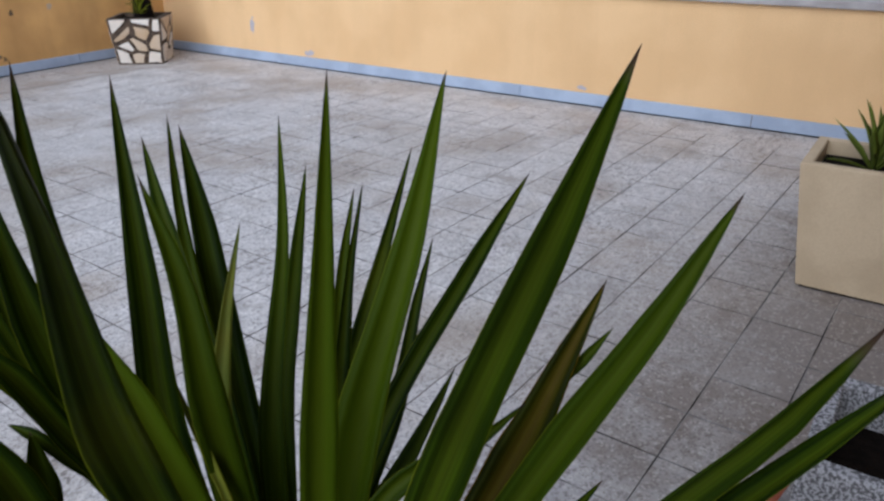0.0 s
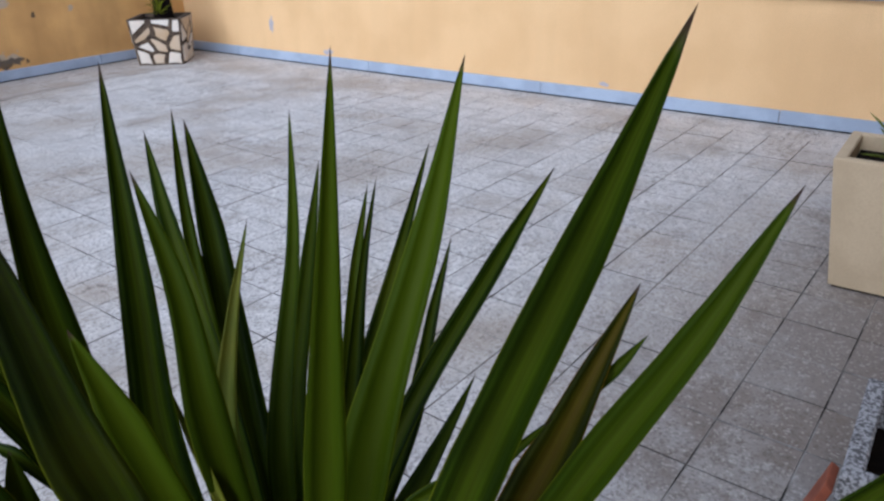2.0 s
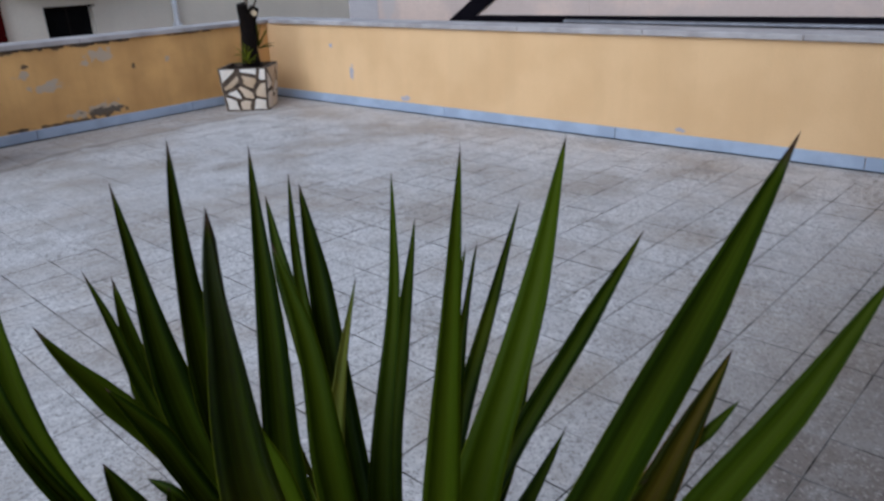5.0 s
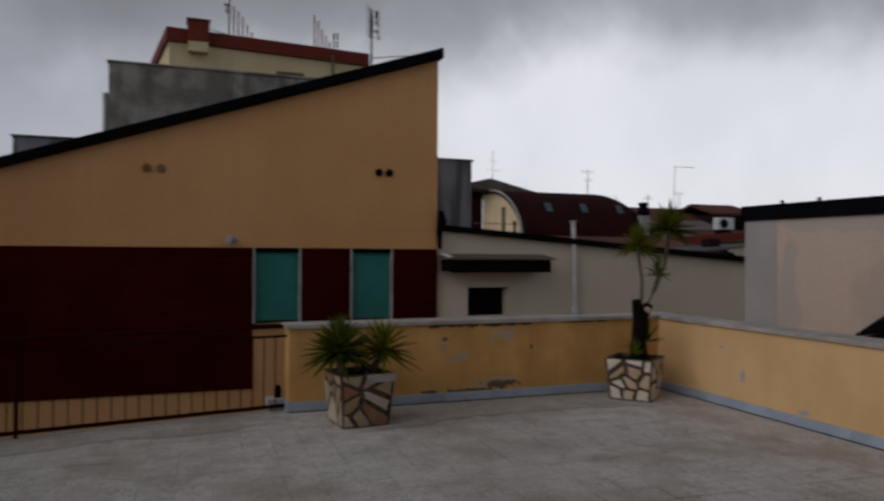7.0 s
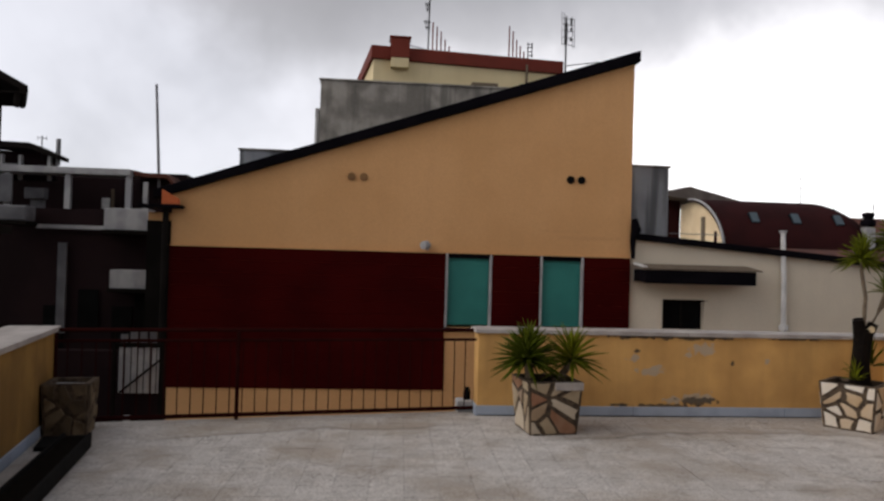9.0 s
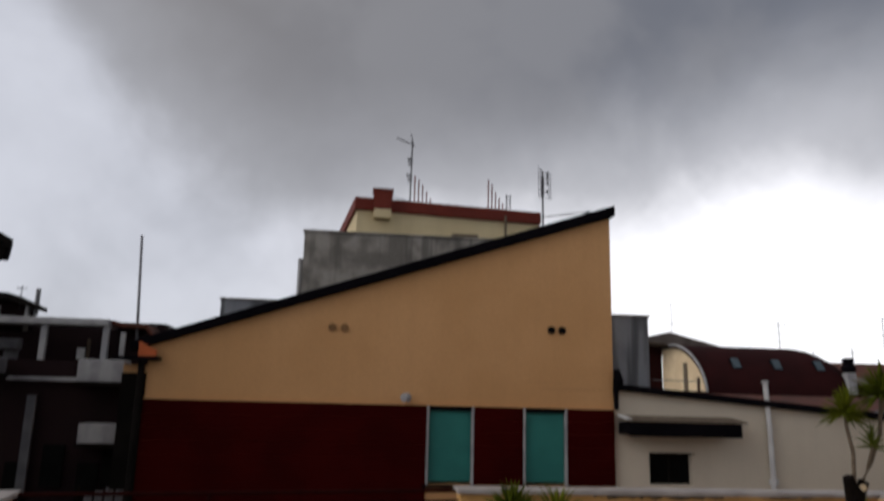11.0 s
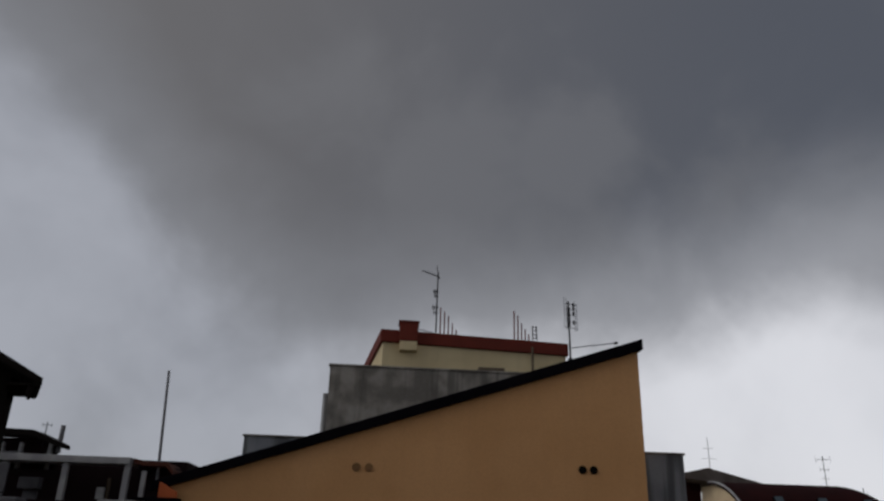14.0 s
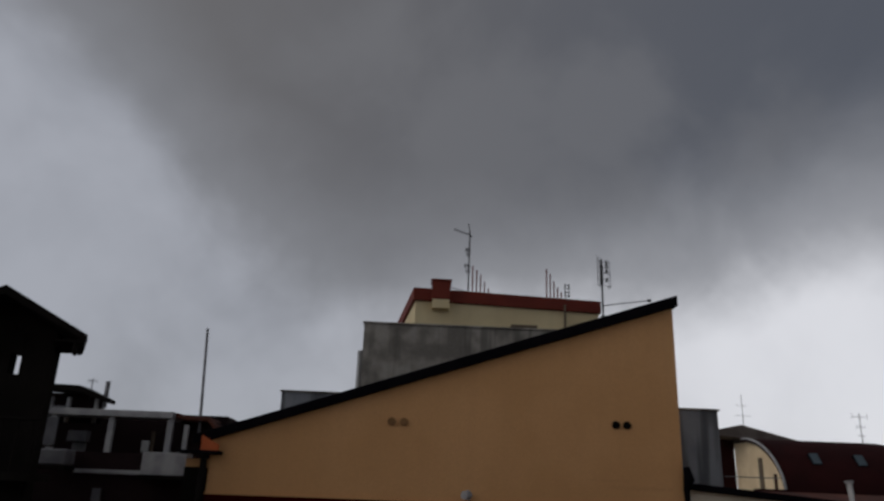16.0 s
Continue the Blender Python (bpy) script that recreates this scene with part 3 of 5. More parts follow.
def spline_blade(pts, widths, face, rng, sections=26):
    """A sword leaf along a smooth curve from root to tip, channelled, with slightly uneven margins."""
    bm = bmesh.new()
    uvl = bm.loops.layers.uv.verify()
    lens = [(b - a).length for a, b in zip(pts, pts[1:])]
    steps = [(b - a) / h for a, b, h in zip(pts, pts[1:], lens)]
    slopes = [steps[0]] + [(s0 * h1 + s1 * h0) / (h0 + h1) for s0, s1, h0, h1 in zip(steps, steps[1:], lens, lens[1:])] + [steps[-1]]
    total = sum(lens)
    phase, ripple = rng.uniform(0, 6.28), rng.uniform(0.01, 0.045)
    rings = []
    us = (-1, -0.55, 0, 0.55, 1)
    for i in range(sections):
        dist = total * i / sections
        k, run = 0, dist
        while k < len(lens) - 1 and run > lens[k]:
            run -= lens[k]
            k += 1
        f = run / lens[k]
        p1, p2, h = pts[k], pts[k + 1], lens[k]
        m1, m2 = slopes[k] * h, slopes[k + 1] * h
        c = p1 * (2 * f ** 3 - 3 * f * f + 1) + m1 * (f ** 3 - 2 * f * f + f) + p2 * (3 * f * f - 2 * f ** 3) + m2 * (f ** 3 - f * f)
        d = (p1 * (6 * f * f - 6 * f) + m1 * (3 * f * f - 4 * f + 1) + p2 * (6 * f - 6 * f * f) + m2 * (3 * f * f - 2 * f)).normalized()
        side = d.cross(face).normalized()
        up = side.cross(d).normalized()
        if k < 2:
            w = widths[k] + (widths[k + 1] - widths[k]) * f
        else:
            w = widths[2] * (1 - f) ** 0.82
        w *= 0.5
        wobble = [1 + ripple * math.sin(phase + i * 0.9), 1 + ripple * math.sin(phase * 1.7 + i * 0.75)]
        tops = [(u, c + side * (u * w * (wobble[0] if u < 0 else wobble[1])) + up * (abs(u) ** 1.1 * w * 0.85)) for u in us]
        bots = [(u, q - up * 0.0028) for u, q in tops[1:-1]][::-1]
        rings.append([(bm.verts.new(q), u * 0.5 + 0.5, i / sections) for u, q in tops + bots])
    end = (bm.verts.new(pts[-1]), 0.5, 1.0)
    quads = [(r0[j], r0[(j + 1) % 8], r1[(j + 1) % 8], r1[j]) for r0, r1 in zip(rings, rings[1:]) for j in range(8)]
    for items in quads + [(rings[-1][j], rings[-1][(j + 1) % 8], end) for j in range(8)]:
        fc = bm.faces.new([v for v, _, _ in items])
        fc.smooth = True
        for lp, (_, u, v) in zip(fc.loops, items):
            lp[uvl].uv = (u, v)
    return bm


def rosette(rng, centre, count, length, width, droop=0.25, low=-25, high=88, flat=False):
    """A head of narrow leaves that spring from one point."""
    bm = bmesh.new()
    c = Vector(centre)
    for i in range(count):
        az = i * 2.39996 + rng.uniform(-0.3, 0.3)
        el = radians(low + (high - low) * (i / count) ** 0.8 + rng.uniform(-8, 8))
        ln = length * rng.uniform(0.75, 1.1)
        d = Vector((math.cos(az) * math.cos(el), math.sin(az) * math.cos(el), math.sin(el)))
        root = c + Vector((d.x, d.y, 0)) * 0.02 + Vector((0, 0, 0.06 * i / count))
        tip = root + d * ln - Vector((0, 0, droop * ln * math.cos(el) * rng.uniform(0.4, 1.2)))
        up = Vector((0, 0, 1)) if abs(d.z) < 0.85 else Vector((-math.cos(az), -math.sin(az), 0.2))
        blade(bm, root, tip, width * rng.uniform(0.8, 1.15), ln * 0.05 * rng.uniform(0.2, 1.6), up, 5, False)
    return bm


def antenna(at, height, arms, label, name="roof_antenna", r=0.02, turn=0.0):
    """A mast with cross arms: rows of (height on the mast, half length, number of rods)."""
    x, y, z = at
    t = thing(name, label, "antenna", at)
    part("mast", tube([(x, y, z), (x, y, z + height)], r, 6), M_aerial, t)
    for h, half, rods in arms:
        dx, dy = math.cos(turn) * half, math.sin(turn) * half
        part("boom", tube([(x - dx, y - dy, z + h), (x + dx, y + dy, z + h)], r * 0.6, 5), M_aerial, t)
        for k in range(rods):
            f = -1 + 2 * k / max(1, rods - 1)
            px, py = x + dx * f, y + dy * f
            part("rod", tube([(px, py, z + h - half * 0.45), (px, py, z + h + half * 0.45)], r * 0.4, 4), M_aerial, t)
    return t

# ---- the terrace ----
GROUND = -3.4
XR, YF, TOP = 5.65, 7.64, 0.86          # inner faces of the parapets; their height without the coping


def left_x(y):
    return -2.55 - (y - 5.0) * 0.165


RAIL_A, RAIL_B = (-2.93, 7.13), (1.09, 7.86)

ground = solid("ground", prism([(-1500, -1500), (1500, -1500), (1500, 1500), (-1500, 1500)], "z", GROUND - 0.3, GROUND), M_asphalt, "dark grey asphalt street far below the terrace", "ground", "structure")
outline = [(left_x(-1.15), -1.15), (XR + 0.3, -1.15), (XR + 0.3, YF + 0.3), (1.12, YF + 0.3), RAIL_B, RAIL_A, (left_x(7.1) - 0.35, 7.1)]
body = solid("terrace_building", prism(outline, "z", GROUND, -0.03), M_base_render, "pale apricot rendered building body under the terrace", "building", "structure")
floor = solid("floor", prism(outline, "z", -0.03, -0.006), M_grout, "terrazzo tiled terrace floor with dark joints", "floor", "structure")

wall_east = solid("wall_east", box(XR, XR + 0.28, -0.85, YF, 0.0, TOP), M_right_wall, "ochre rendered terrace parapet wall", "wall", "structure")
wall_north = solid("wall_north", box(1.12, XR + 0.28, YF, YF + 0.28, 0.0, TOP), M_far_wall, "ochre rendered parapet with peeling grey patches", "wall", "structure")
# the tall south wall is out of view, added to cut the sky light
wall_south = solid("wall_south", box(left_x(-0.8) - 0.3, XR + 0.28, -1.15, -0.85, -0.03, 4.2), M_left_wall, "unseen plain ochre wall added to shade the terrace", "wall", "structure")
wall_west = solid("wall_west", slab_along((left_x(-0.84), -0.84), (left_x(7.12), 7.12), 0.0, 0.36, -0.03, TOP), M_left_wall, "ochre rendered parapet wall, shade put into its darker colour", "wall", "structure")

# coping stones, butted slabs
rng = random.Random(3)
y = -0.845
while y < YF - 0.2:
    ln = min(1.2, YF - 0.03 - y)
    part("coping_slab", box(XR - 0.035, XR + 0.33, y, y + ln - 0.004, TOP + rng.uniform(0, 0.002), TOP + 0.045 + rng.uniform(0, 0.003), 0.006), M_coping, wall_east)
    y += ln
x = 1.085
while x < XR + 0.3:
    ln = min(1.15, XR + 0.33 - x)
    part("coping_slab", box(x, x + ln - 0.004, YF - 0.035, YF + 0.33, TOP + rng.uniform(0, 0.002), TOP + 0.045 + rng.uniform(0, 0.003), 0.006), M_coping, wall_north)
    x += ln
p0, p1 = Vector((left_x(-0.84), -0.84)), Vector((left_x(7.15), 7.15))
for k in range(7):
    a, b = p0.lerp(p1, k / 7), p0.lerp(p1, (k + 1) / 7 - 0.0004)
    part("coping_slab", slab_along(a, b, -0.035, 0.41, TOP + 0.001, TOP + 0.046 + rng.uniform(0, 0.003), 0.006), M_coping, wall_west)

# painted skirting, in lengths
y = -0.845
while y < YF - 0.05:
    ln = min(1.9, YF - 0.02 - y)
    part("skirting_board", box(XR - 0.018, XR + 0.01, y, y + ln - 0.004, 0.011, 0.105, 0.004), M_skirt, wall_east, "blue-grey painted skirting")
    part("skirting_joint", box(XR - 0.010, XR + 0.01, y, y + ln, 0.0, 0.0105), M_void, wall_east, "dark open joint")
    y += ln
x = 1.10
while x < XR - 0.05:
    ln = min(1.7, XR - 0.02 - x)
    part("skirting_board", box(x, x + ln - 0.004, YF - 0.018, YF + 0.01, 0.011, 0.105, 0.004), M_skirt, wall_north, "blue-grey painted skirting")
    part("skirting_joint", box(x, x + ln, YF - 0.010, YF + 0.01, 0.0, 0.0105), M_void, wall_north, "dark open joint")
    x += ln
part("skirting_board", box(1.10, 1.122, YF - 0.015, YF + 0.28, 0.0, 0.105, 0.004), M_skirt, wall_north, "blue-grey painted skirting")
part("skirting_board", slab_along((left_x(-0.8), -0.8), (left_x(6.9), 6.9), -0.016, 0.01, 0.0, 0.09), M_skirt, wall_west, "grey painted skirting")

solid("floor_edge", slab_along(RAIL_A, RAIL_B, -0.20, 0.0, -0.005, 0.0035), M_tile, "worn grey terrazzo edging along the railing", "floor", "structure")

# iron railing on the open edge
railing = thing("terrace_railing", "dark brown iron railing with thin upright bars", "railing", (RAIL_A[0], RAIL_A[1], 0))
ra, rb = Vector(RAIL_A), Vector(RAIL_B)
inn = Vector((0.03, -0.06))


def on_rail(f, z):
    v = ra.lerp(rb, f) + inn
    return (v.x, v.y, z)


part("top_rail", tube([on_rail(0.0, 0.875), on_rail(1.0, 0.875)], 0.018, 8), M_rail, railing)
part("upper_rail", tube([on_rail(0.0, 0.775), on_rail(1.0, 0.775)], 0.014, 8), M_rail, railing)
part("bottom_rail", tube([on_rail(0.0, 0.05), on_rail(1.0, 0.05)], 0.02, 8), M_rail, railing)
for f, rad in ((0.004, 0.02), (0.40, 0.02)):
    part("post", tube([on_rail(f, -0.006), on_rail(f, 0.875)], rad, 8), M_rail, railing)
for k in range(1, 34):
    part("bar", tube([on_rail(k / 34, 0.05), on_rail(k / 34, 0.775)], 0.0062, 6), M_rail, railing)

kerb = thing("kerb_stone", "pale kerb stone beside the parapet end with dark drain", "kerb", (1.04, 7.95, 0))
part("block", box(0.93, 1.095, 7.80, 8.0, -0.03, 0.12, 0.012), M_offwhite, kerb)
part("drain_outlet", tube([(1.045, 7.9, 0.12), (1.045, 7.9, 0.20), (1.05, 7.9, 0.25)], [0.038, 0.04, 0.02], 10), M_void, kerb, "black drain outlet")

# ---- house across the alley ----
FY = 11.5
house = thing("apricot_house", "apricot rendered house with maroon cladding and sloping roof", "house", (0.5, FY, GROUND))
HX0, HX1 = -3.05, 4.13


def roof_z(x):
    return 2.50 + (x + 3.05) * (4.86 - 2.50) / 7.18


bm = grid_wall((HX0, 1.17, 1.86, 2.68, 3.34, HX1), (GROUND, 0.56, 1.74, 3.0), {(1, 1), (3, 1)}, FY, FY + 0.3, roof_z)
part("wall", bm, M_facade, house)
part("west_wall", box(HX0, HX0 + 0.3, FY + 0.301, FY + 3.0, GROUND, roof_z(HX0)), M_facade, house)
part("east_wall", box(HX1 - 0.3, HX1, FY + 0.301, FY + 3.0, GROUND, roof_z(HX1 - 0.3)), M_facade, house)
part("roof", prism([(-3.3, roof_z(-3.3) + 0.0), (4.19, roof_z(4.19)), (4.19, roof_z(4.19) + 0.18), (-3.3, roof_z(-3.3) + 0.14)], "y", FY - 0.12, FY + 3.2, bev=0.01), M_black, house, "black mono-pitch roof with deep edge")
# maroon cladding in boards round the windows
for a, b, z0, z1 in ((HX0 - 0.01, 1.145, -0.42, 1.72), (1.885, 2.655, 0.56, 1.72), (3.365, HX1 - 0.002, 0.56, 1.72)):
    n = max(1, round((z1 - z0) / 0.19))
    for k in range(n):
        za, zb = z0 + (z1 - z0) * k / n, z0 + (z1 - z0) * (k + 1) / n
        part("cladding_board", box(a, b, FY - 0.022, FY - 0.001, za, zb - 0.002), M_maroon, house)
part("trim", box(HX0 - 0.012, HX1 + 0.01, FY - 0.03, FY - 0.001, 1.722, 1.74), M_facade, house)
for a, b in ((1.17, 1.86), (2.68, 3.34)):
    w = part("window", box(a + 0.02, b - 0.02, FY + 0.04, FY + 0.07, 0.60, 1.70), M_teal, house, "window with closed teal blind")
    for k in range(13):
        z = 0.61 + k * 0.084
        part("slat", box(a + 0.022, b - 0.022, FY + 0.034, FY + 0.041, z, z + 0.078), M_teal, w)
    part("frame_side", box(a - 0.022, a + 0.015, FY - 0.026, FY + 0.07, 0.56, 1.72, 0.004), M_offwhite, w, "white window surround")
    part("frame_side", box(b - 0.015, b + 0.022, FY - 0.026, FY + 0.07, 0.56, 1.72, 0.004), M_offwhite, w, "white window surround")
    # black strip stands in for the shade along the window head
    part("lintel", box(a + 0.015, b - 0.015, FY - 0.01, FY + 0.033, 1.65, 1.72), M_black, w)
    part("sill", box(a - 0.08, b + 0.06, FY - 0.07, FY + 0.1, 0.515, 0.555, 0.005), M_black, w)
for x, z, m, lab in ((-0.36, 2.87, M_base_render, "painted vent cap"), (-0.17, 2.87, M_base_render, "painted vent cap"), (3.12, 2.95, M_black, "open round vent"), (3.295, 2.95, M_black, "open round vent")):
    bm = tube([(x, FY - 0.025, z), (x, FY + 0.004, z)], 0.062, 16)
    v = part("vent", bm, M_trunk if m is M_black else M_vent, house, lab)
    part("grille", tube([(x, FY - 0.034, z), (x, FY - 0.024, z)], 0.045, 14), M_void if m is M_black else M_vent, v)
lamp = thing("wall_floodlight", "small white floodlight on the apricot wall", "lamp", (0.81, FY, 1.80))
part("bracket", box(0.83, 0.87, FY - 0.06, FY, 1.76, 1.81, 0.005), M_white, lamp)
part("head", tube([(0.87, FY - 0.05, 1.83), (0.83, FY - 0.10, 1.84), (0.77, FY - 0.17, 1.83)], [0.04, 0.07, 0.062], 12), M_offwhite, lamp)

# small wing at the low end of the roof
wing = thing("side_wing", "narrow apricot rendered wing with dark ledge", "house", (-3.25, FY + 0.4, GROUND))
part("wall", box(-3.42, -3.06, FY + 0.1, FY + 1.2, 2.10, 2.22), M_facade, wing)
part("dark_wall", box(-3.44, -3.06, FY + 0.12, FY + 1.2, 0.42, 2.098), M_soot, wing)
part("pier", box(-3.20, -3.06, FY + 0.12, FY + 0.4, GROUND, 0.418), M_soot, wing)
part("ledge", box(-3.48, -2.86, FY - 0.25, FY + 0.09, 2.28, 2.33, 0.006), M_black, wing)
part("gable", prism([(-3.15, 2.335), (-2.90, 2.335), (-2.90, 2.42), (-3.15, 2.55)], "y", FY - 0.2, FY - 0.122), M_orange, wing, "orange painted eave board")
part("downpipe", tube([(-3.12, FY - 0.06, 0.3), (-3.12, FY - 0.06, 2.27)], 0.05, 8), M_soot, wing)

# ---- low cream house ----
cream = thing("cream_house", "low cream rendered house with sloping black roof edge", "house", (7.5, FY + 0.06, GROUND))
CY = FY + 0.05


def cream_z(x):
    return 2.03 + (x - 4.2) * (1.50 - 2.03) / 6.6


bm = grid_wall((4.14, 4.71, 5.47, 11.2), (GROUND, 0.59, 1.075, 1.5), {(1, 1)}, CY, CY + 0.3, cream_z)
part("wall", bm, M_cream, cream)
part("roof", prism([(4.2, cream_z(4.2)), (11.2, cream_z(11.2)), (11.2, cream_z(11.2) + 0.11), (4.2, cream_z(4.2) + 0.10)], "y", CY - 0.12, CY + 5, bev=0.01), M_black, cream, "black sheet roof edge")
part("gutter_end", tube([(4.16, CY - 0.1, 1.72), (4.15, CY - 0.1, 2.02), (4.20, CY - 0.1, 2.18), (4.17, CY - 0.1, 2.36)], [0.035, 0.05, 0.09, 0.05], 8), M_black, cream)
win = part("window", box(4.71, 5.47, CY + 0.14, CY + 0.17, 0.59, 1.075), M_void, cream, "small dark window")
part("frame", box(4.71, 5.47, CY + 0.11, CY + 0.14, 1.04, 1.075), M_soot, win)
part("mullion", box(5.06, 5.09, CY + 0.10, CY + 0.14, 0.59, 1.04), M_soot, win)
part("reveal", box(5.42, 5.47, CY + 0.005, CY + 0.13, 0.59, 1.04), M_cream, win)
part("pipe", tube([(6.74, CY - 0.07, 0.45), (6.73, CY - 0.07, 1.5), (6.70, CY - 0.07, 2.22)], [0.045, 0.042, 0.038], 10), M_white, cream, "white flue pipe")
part("pipe_collar", tube([(6.74, CY - 0.07, 0.62), (6.74, CY - 0.07, 0.70)], 0.075, 10), M_white, cream)
part("pipe_cap", tube([(6.70, CY - 0.07, 2.21), (6.70, CY - 0.07, 2.25)], 0.06, 10), M_offwhite, cream)
awning = thing("window_awning", "dark brown wooden awning over the small window", "awning", (5.15, CY - 0.25, 1.33))
part("canopy", prism([(CY, 1.62), (CY - 0.5, 1.555), (CY - 0.5, 1.575), (CY, 1.645)], "x", 4.2, 6.13), M_stem, awning, "weathered brown top board")
part("fascia", box(4.22, 6.03, CY - 0.49, CY - 0.46, 1.34, 1.553, 0.006), M_black, awning)
for x in (4.22, 6.0):
    part("side_board", box(x, x + 0.03, CY - 0.46, CY, 1.36, 1.55), M_black, awning)
part("end_strip", prism([(CY - 0.5, 1.578), (CY - 0.52, 1.60), (CY - 0.1, 1.655), (CY - 0.1, 1.63)], "x", 4.17, 4.25), M_white, awning)

# ---- beige building beyond the east parapet ----
BX = 8.5
beige = thing("beige_building", "beige rendered building with black flashing bands", "building", (BX, 3.0, GROUND))
part("wall", box(BX, BX + 3.4, 4.88, 9.25, GROUND, 2.2), M_beige, beige)
part("tall_wall", box(BX + 0.002, BX + 3.4, -4.0, 4.878, GROUND, 2.92), M_beige, beige)
part("repair_strip", box(BX - 0.006, BX - 0.001, 8.60, 9.248, GROUND, 2.195), M_beige_grey, beige, "grey render repair strip")
part("coping_band", box(BX - 0.05, BX + 3.45, 4.70, 9.30, 2.19, 2.42, 0.01), M_black, beige, "black sheet coping")
part("tall_coping_band", box(BX - 0.05, BX + 3.45, -4.0, 4.90, 2.9, 3.11, 0.01), M_black, beige, "black sheet coping")
part("diagonal_flashing", prism([(7.28, 0.58), (6.72, 0.70), (4.42, 2.19), (4.55, 2.42)], "x", BX - 0.035, BX - 0.003, bev=0.005), M_black, beige, "diagonal black flashing strip")
part("low_flashing", prism([(7.22, 0.56), (-3.9, 0.62), (-3.9, 0.84), (6.6, 0.75)], "x", BX - 0.03, BX - 0.004, bev=0.005), M_black, beige, "black flashing strip")
part("conduit", tube([(BX - 0.06, 5.2, 0.69), (BX - 0.06, -3.9, 0.71)], 0.03, 8), M_metal, beige)
for y, h, arms in ((6.42, 0.42, ((0.22, 0.12, 0),)), (5.55, 0.62, ((0.35, 0.12, 2), (0.5, 0.1, 0)))):
    antenna((BX + 0.9, y + 0.6, 2.42), h, arms, "thin grey television antenna on a roof", r=0.008, turn=1.2)
for y, h in ((6.6, 0.28), (8.9, 0.09), (8.2, 0.09)):
    solid("roof_vent_pipe", tube([(BX + 0.4, y, 2.42), (BX + 0.4, y, 2.42 + h)], 0.03, 8), M_metal, "short grey vent pipe on the roof edge", "pipe")
solid("roof_parapet", box(BX + 0.9, BX + 3.2, 5.3, 7.4, 2.422, 2.52, 0.01), M_vault, "dark red low roof structure behind the flashing", "roof")
solid("roof_box", box(BX + 0.5, BX + 1.0, 5.05, 5.3, 2.422, 2.53, 0.01), M_offwhite, "small grey box on the flat roof", "box")

# ---- buildings behind the apricot house ----
grey = thing("concrete_block", "stained grey concrete stair tower", "building", (0.8, 15, GROUND))
part("wall", box(-1.13, 4.4, 15.0, 18.0, GROUND, 5.185), M_concrete, grey)
part("coping", box(-1.16, 4.43, 14.97, 18.03, 5.185, 5.225, 0.01), M_concrete, grey)
part("raised_cap", box(1.95, 2.5, 15.0, 15.5, 5.225, 5.30, 0.01), M_stem, grey)
part("drainpipe", tube([(-1.20, 15.3, GROUND), (-1.20, 15.3, 4.66)], 0.05, 8), M_offwhite, grey)
low = thing("low_concrete_wall", "low grey concrete roof wall", "building", (-2.2, 15.2, GROUND))
part("wall", box(-2.69, -1.165, 15.0, 17.0, GROUND, 3.70), M_bluegrey, low)
part("coping", box(-2.72, -1.165, 14.97, 17.0, 3.70, 3.74, 0.008), M_concrete, low)
stack = thing("grey_tower", "grey concrete tower with dark rain streaks", "building", (5.0, 13, GROUND))
part("wall", box(4.2, 5.365, 13.0, 15.0, GROUND, 3.41), M_bluegrey, stack)
part("coping", box(4.2, 5.395, 12.97, 15.0, 3.41, 3.45, 0.008), M_concrete, stack)

flat = thing("yellow_apartment_block", "pale yellow apartment block with brick-red cornice", "building", (2.7, 22, GROUND))
foot = [(-0.10, 20.6), (5.40, 21.25), (5.40, 27.0), (-0.85, 27.0)]
wide = [(-0.17, 20.5), (5.47, 21.15), (5.47, 27.1), (-0.95, 27.1)]
part("wall", prism(foot, "z", GROUND, 7.19), M_pale_yellow, flat)
part("cornice", prism(wide, "z", 7.19, 7.56, bev=0.02), M_brick_red, flat, "brick-red roof cornice")
ch = part("chimney", box(0.36, 0.90, 20.4, 20.9, 7.22, 7.76, 0.01), M_brick_red, flat, "brick-red chimney with pale base")
part("chimney_cap", box(0.33, 0.93, 20.37, 20.93, 7.76, 7.81, 0.01), M_brick_red, ch)
part("chimney_base", box(0.38, 0.88, 20.42, 20.9, 6.95, 7.22, 0.01), M_pale_yellow, ch)
part("flue", tube([(4.34, 21.0, 6.2), (4.34, 21.0, 7.36)], 0.035, 8), M_stem, flat)
for gx, tops in ((1.58, (8.41, 8.32, 8.21, 8.02, 7.85)), (3.82, (8.42, 8.31, 8.10, 7.95, 7.82))):
    for k, zt in enumerate(tops):
        part("roof_rod", tube([(gx + 0.13 * k, 21.1 + 0.1 * k, 7.55), (gx + 0.13 * k, 21.1 + 0.1 * k, zt + 0.06)], 0.022, 6), M_brick_red, flat, "thin red rod")
part("roof_rail", tube([(0.88, 20.9, 7.72), (1.5, 21.15, 7.66)], 0.012, 6), M_metal, flat)
mast = thing("roof_antenna", "tall television mast with a slanted comb aerial", "antenna", (1.45, 21.1, 7.46))
part("mast", tube([(1.45, 21.1, 7.46), (1.47, 21.1, 9.60)], 0.024, 6), M_aerial, mast)
part("boom", tube([(1.54, 21.1, 9.40), (1.47, 21.1, 9.46), (0.98, 21.08, 9.62)], 0.014, 5), M_aerial, mast)
part("reflector", tube([(1.50, 21.1, 9.40), (1.42, 21.1, 9.82)], 0.014, 5), M_aerial, mast)
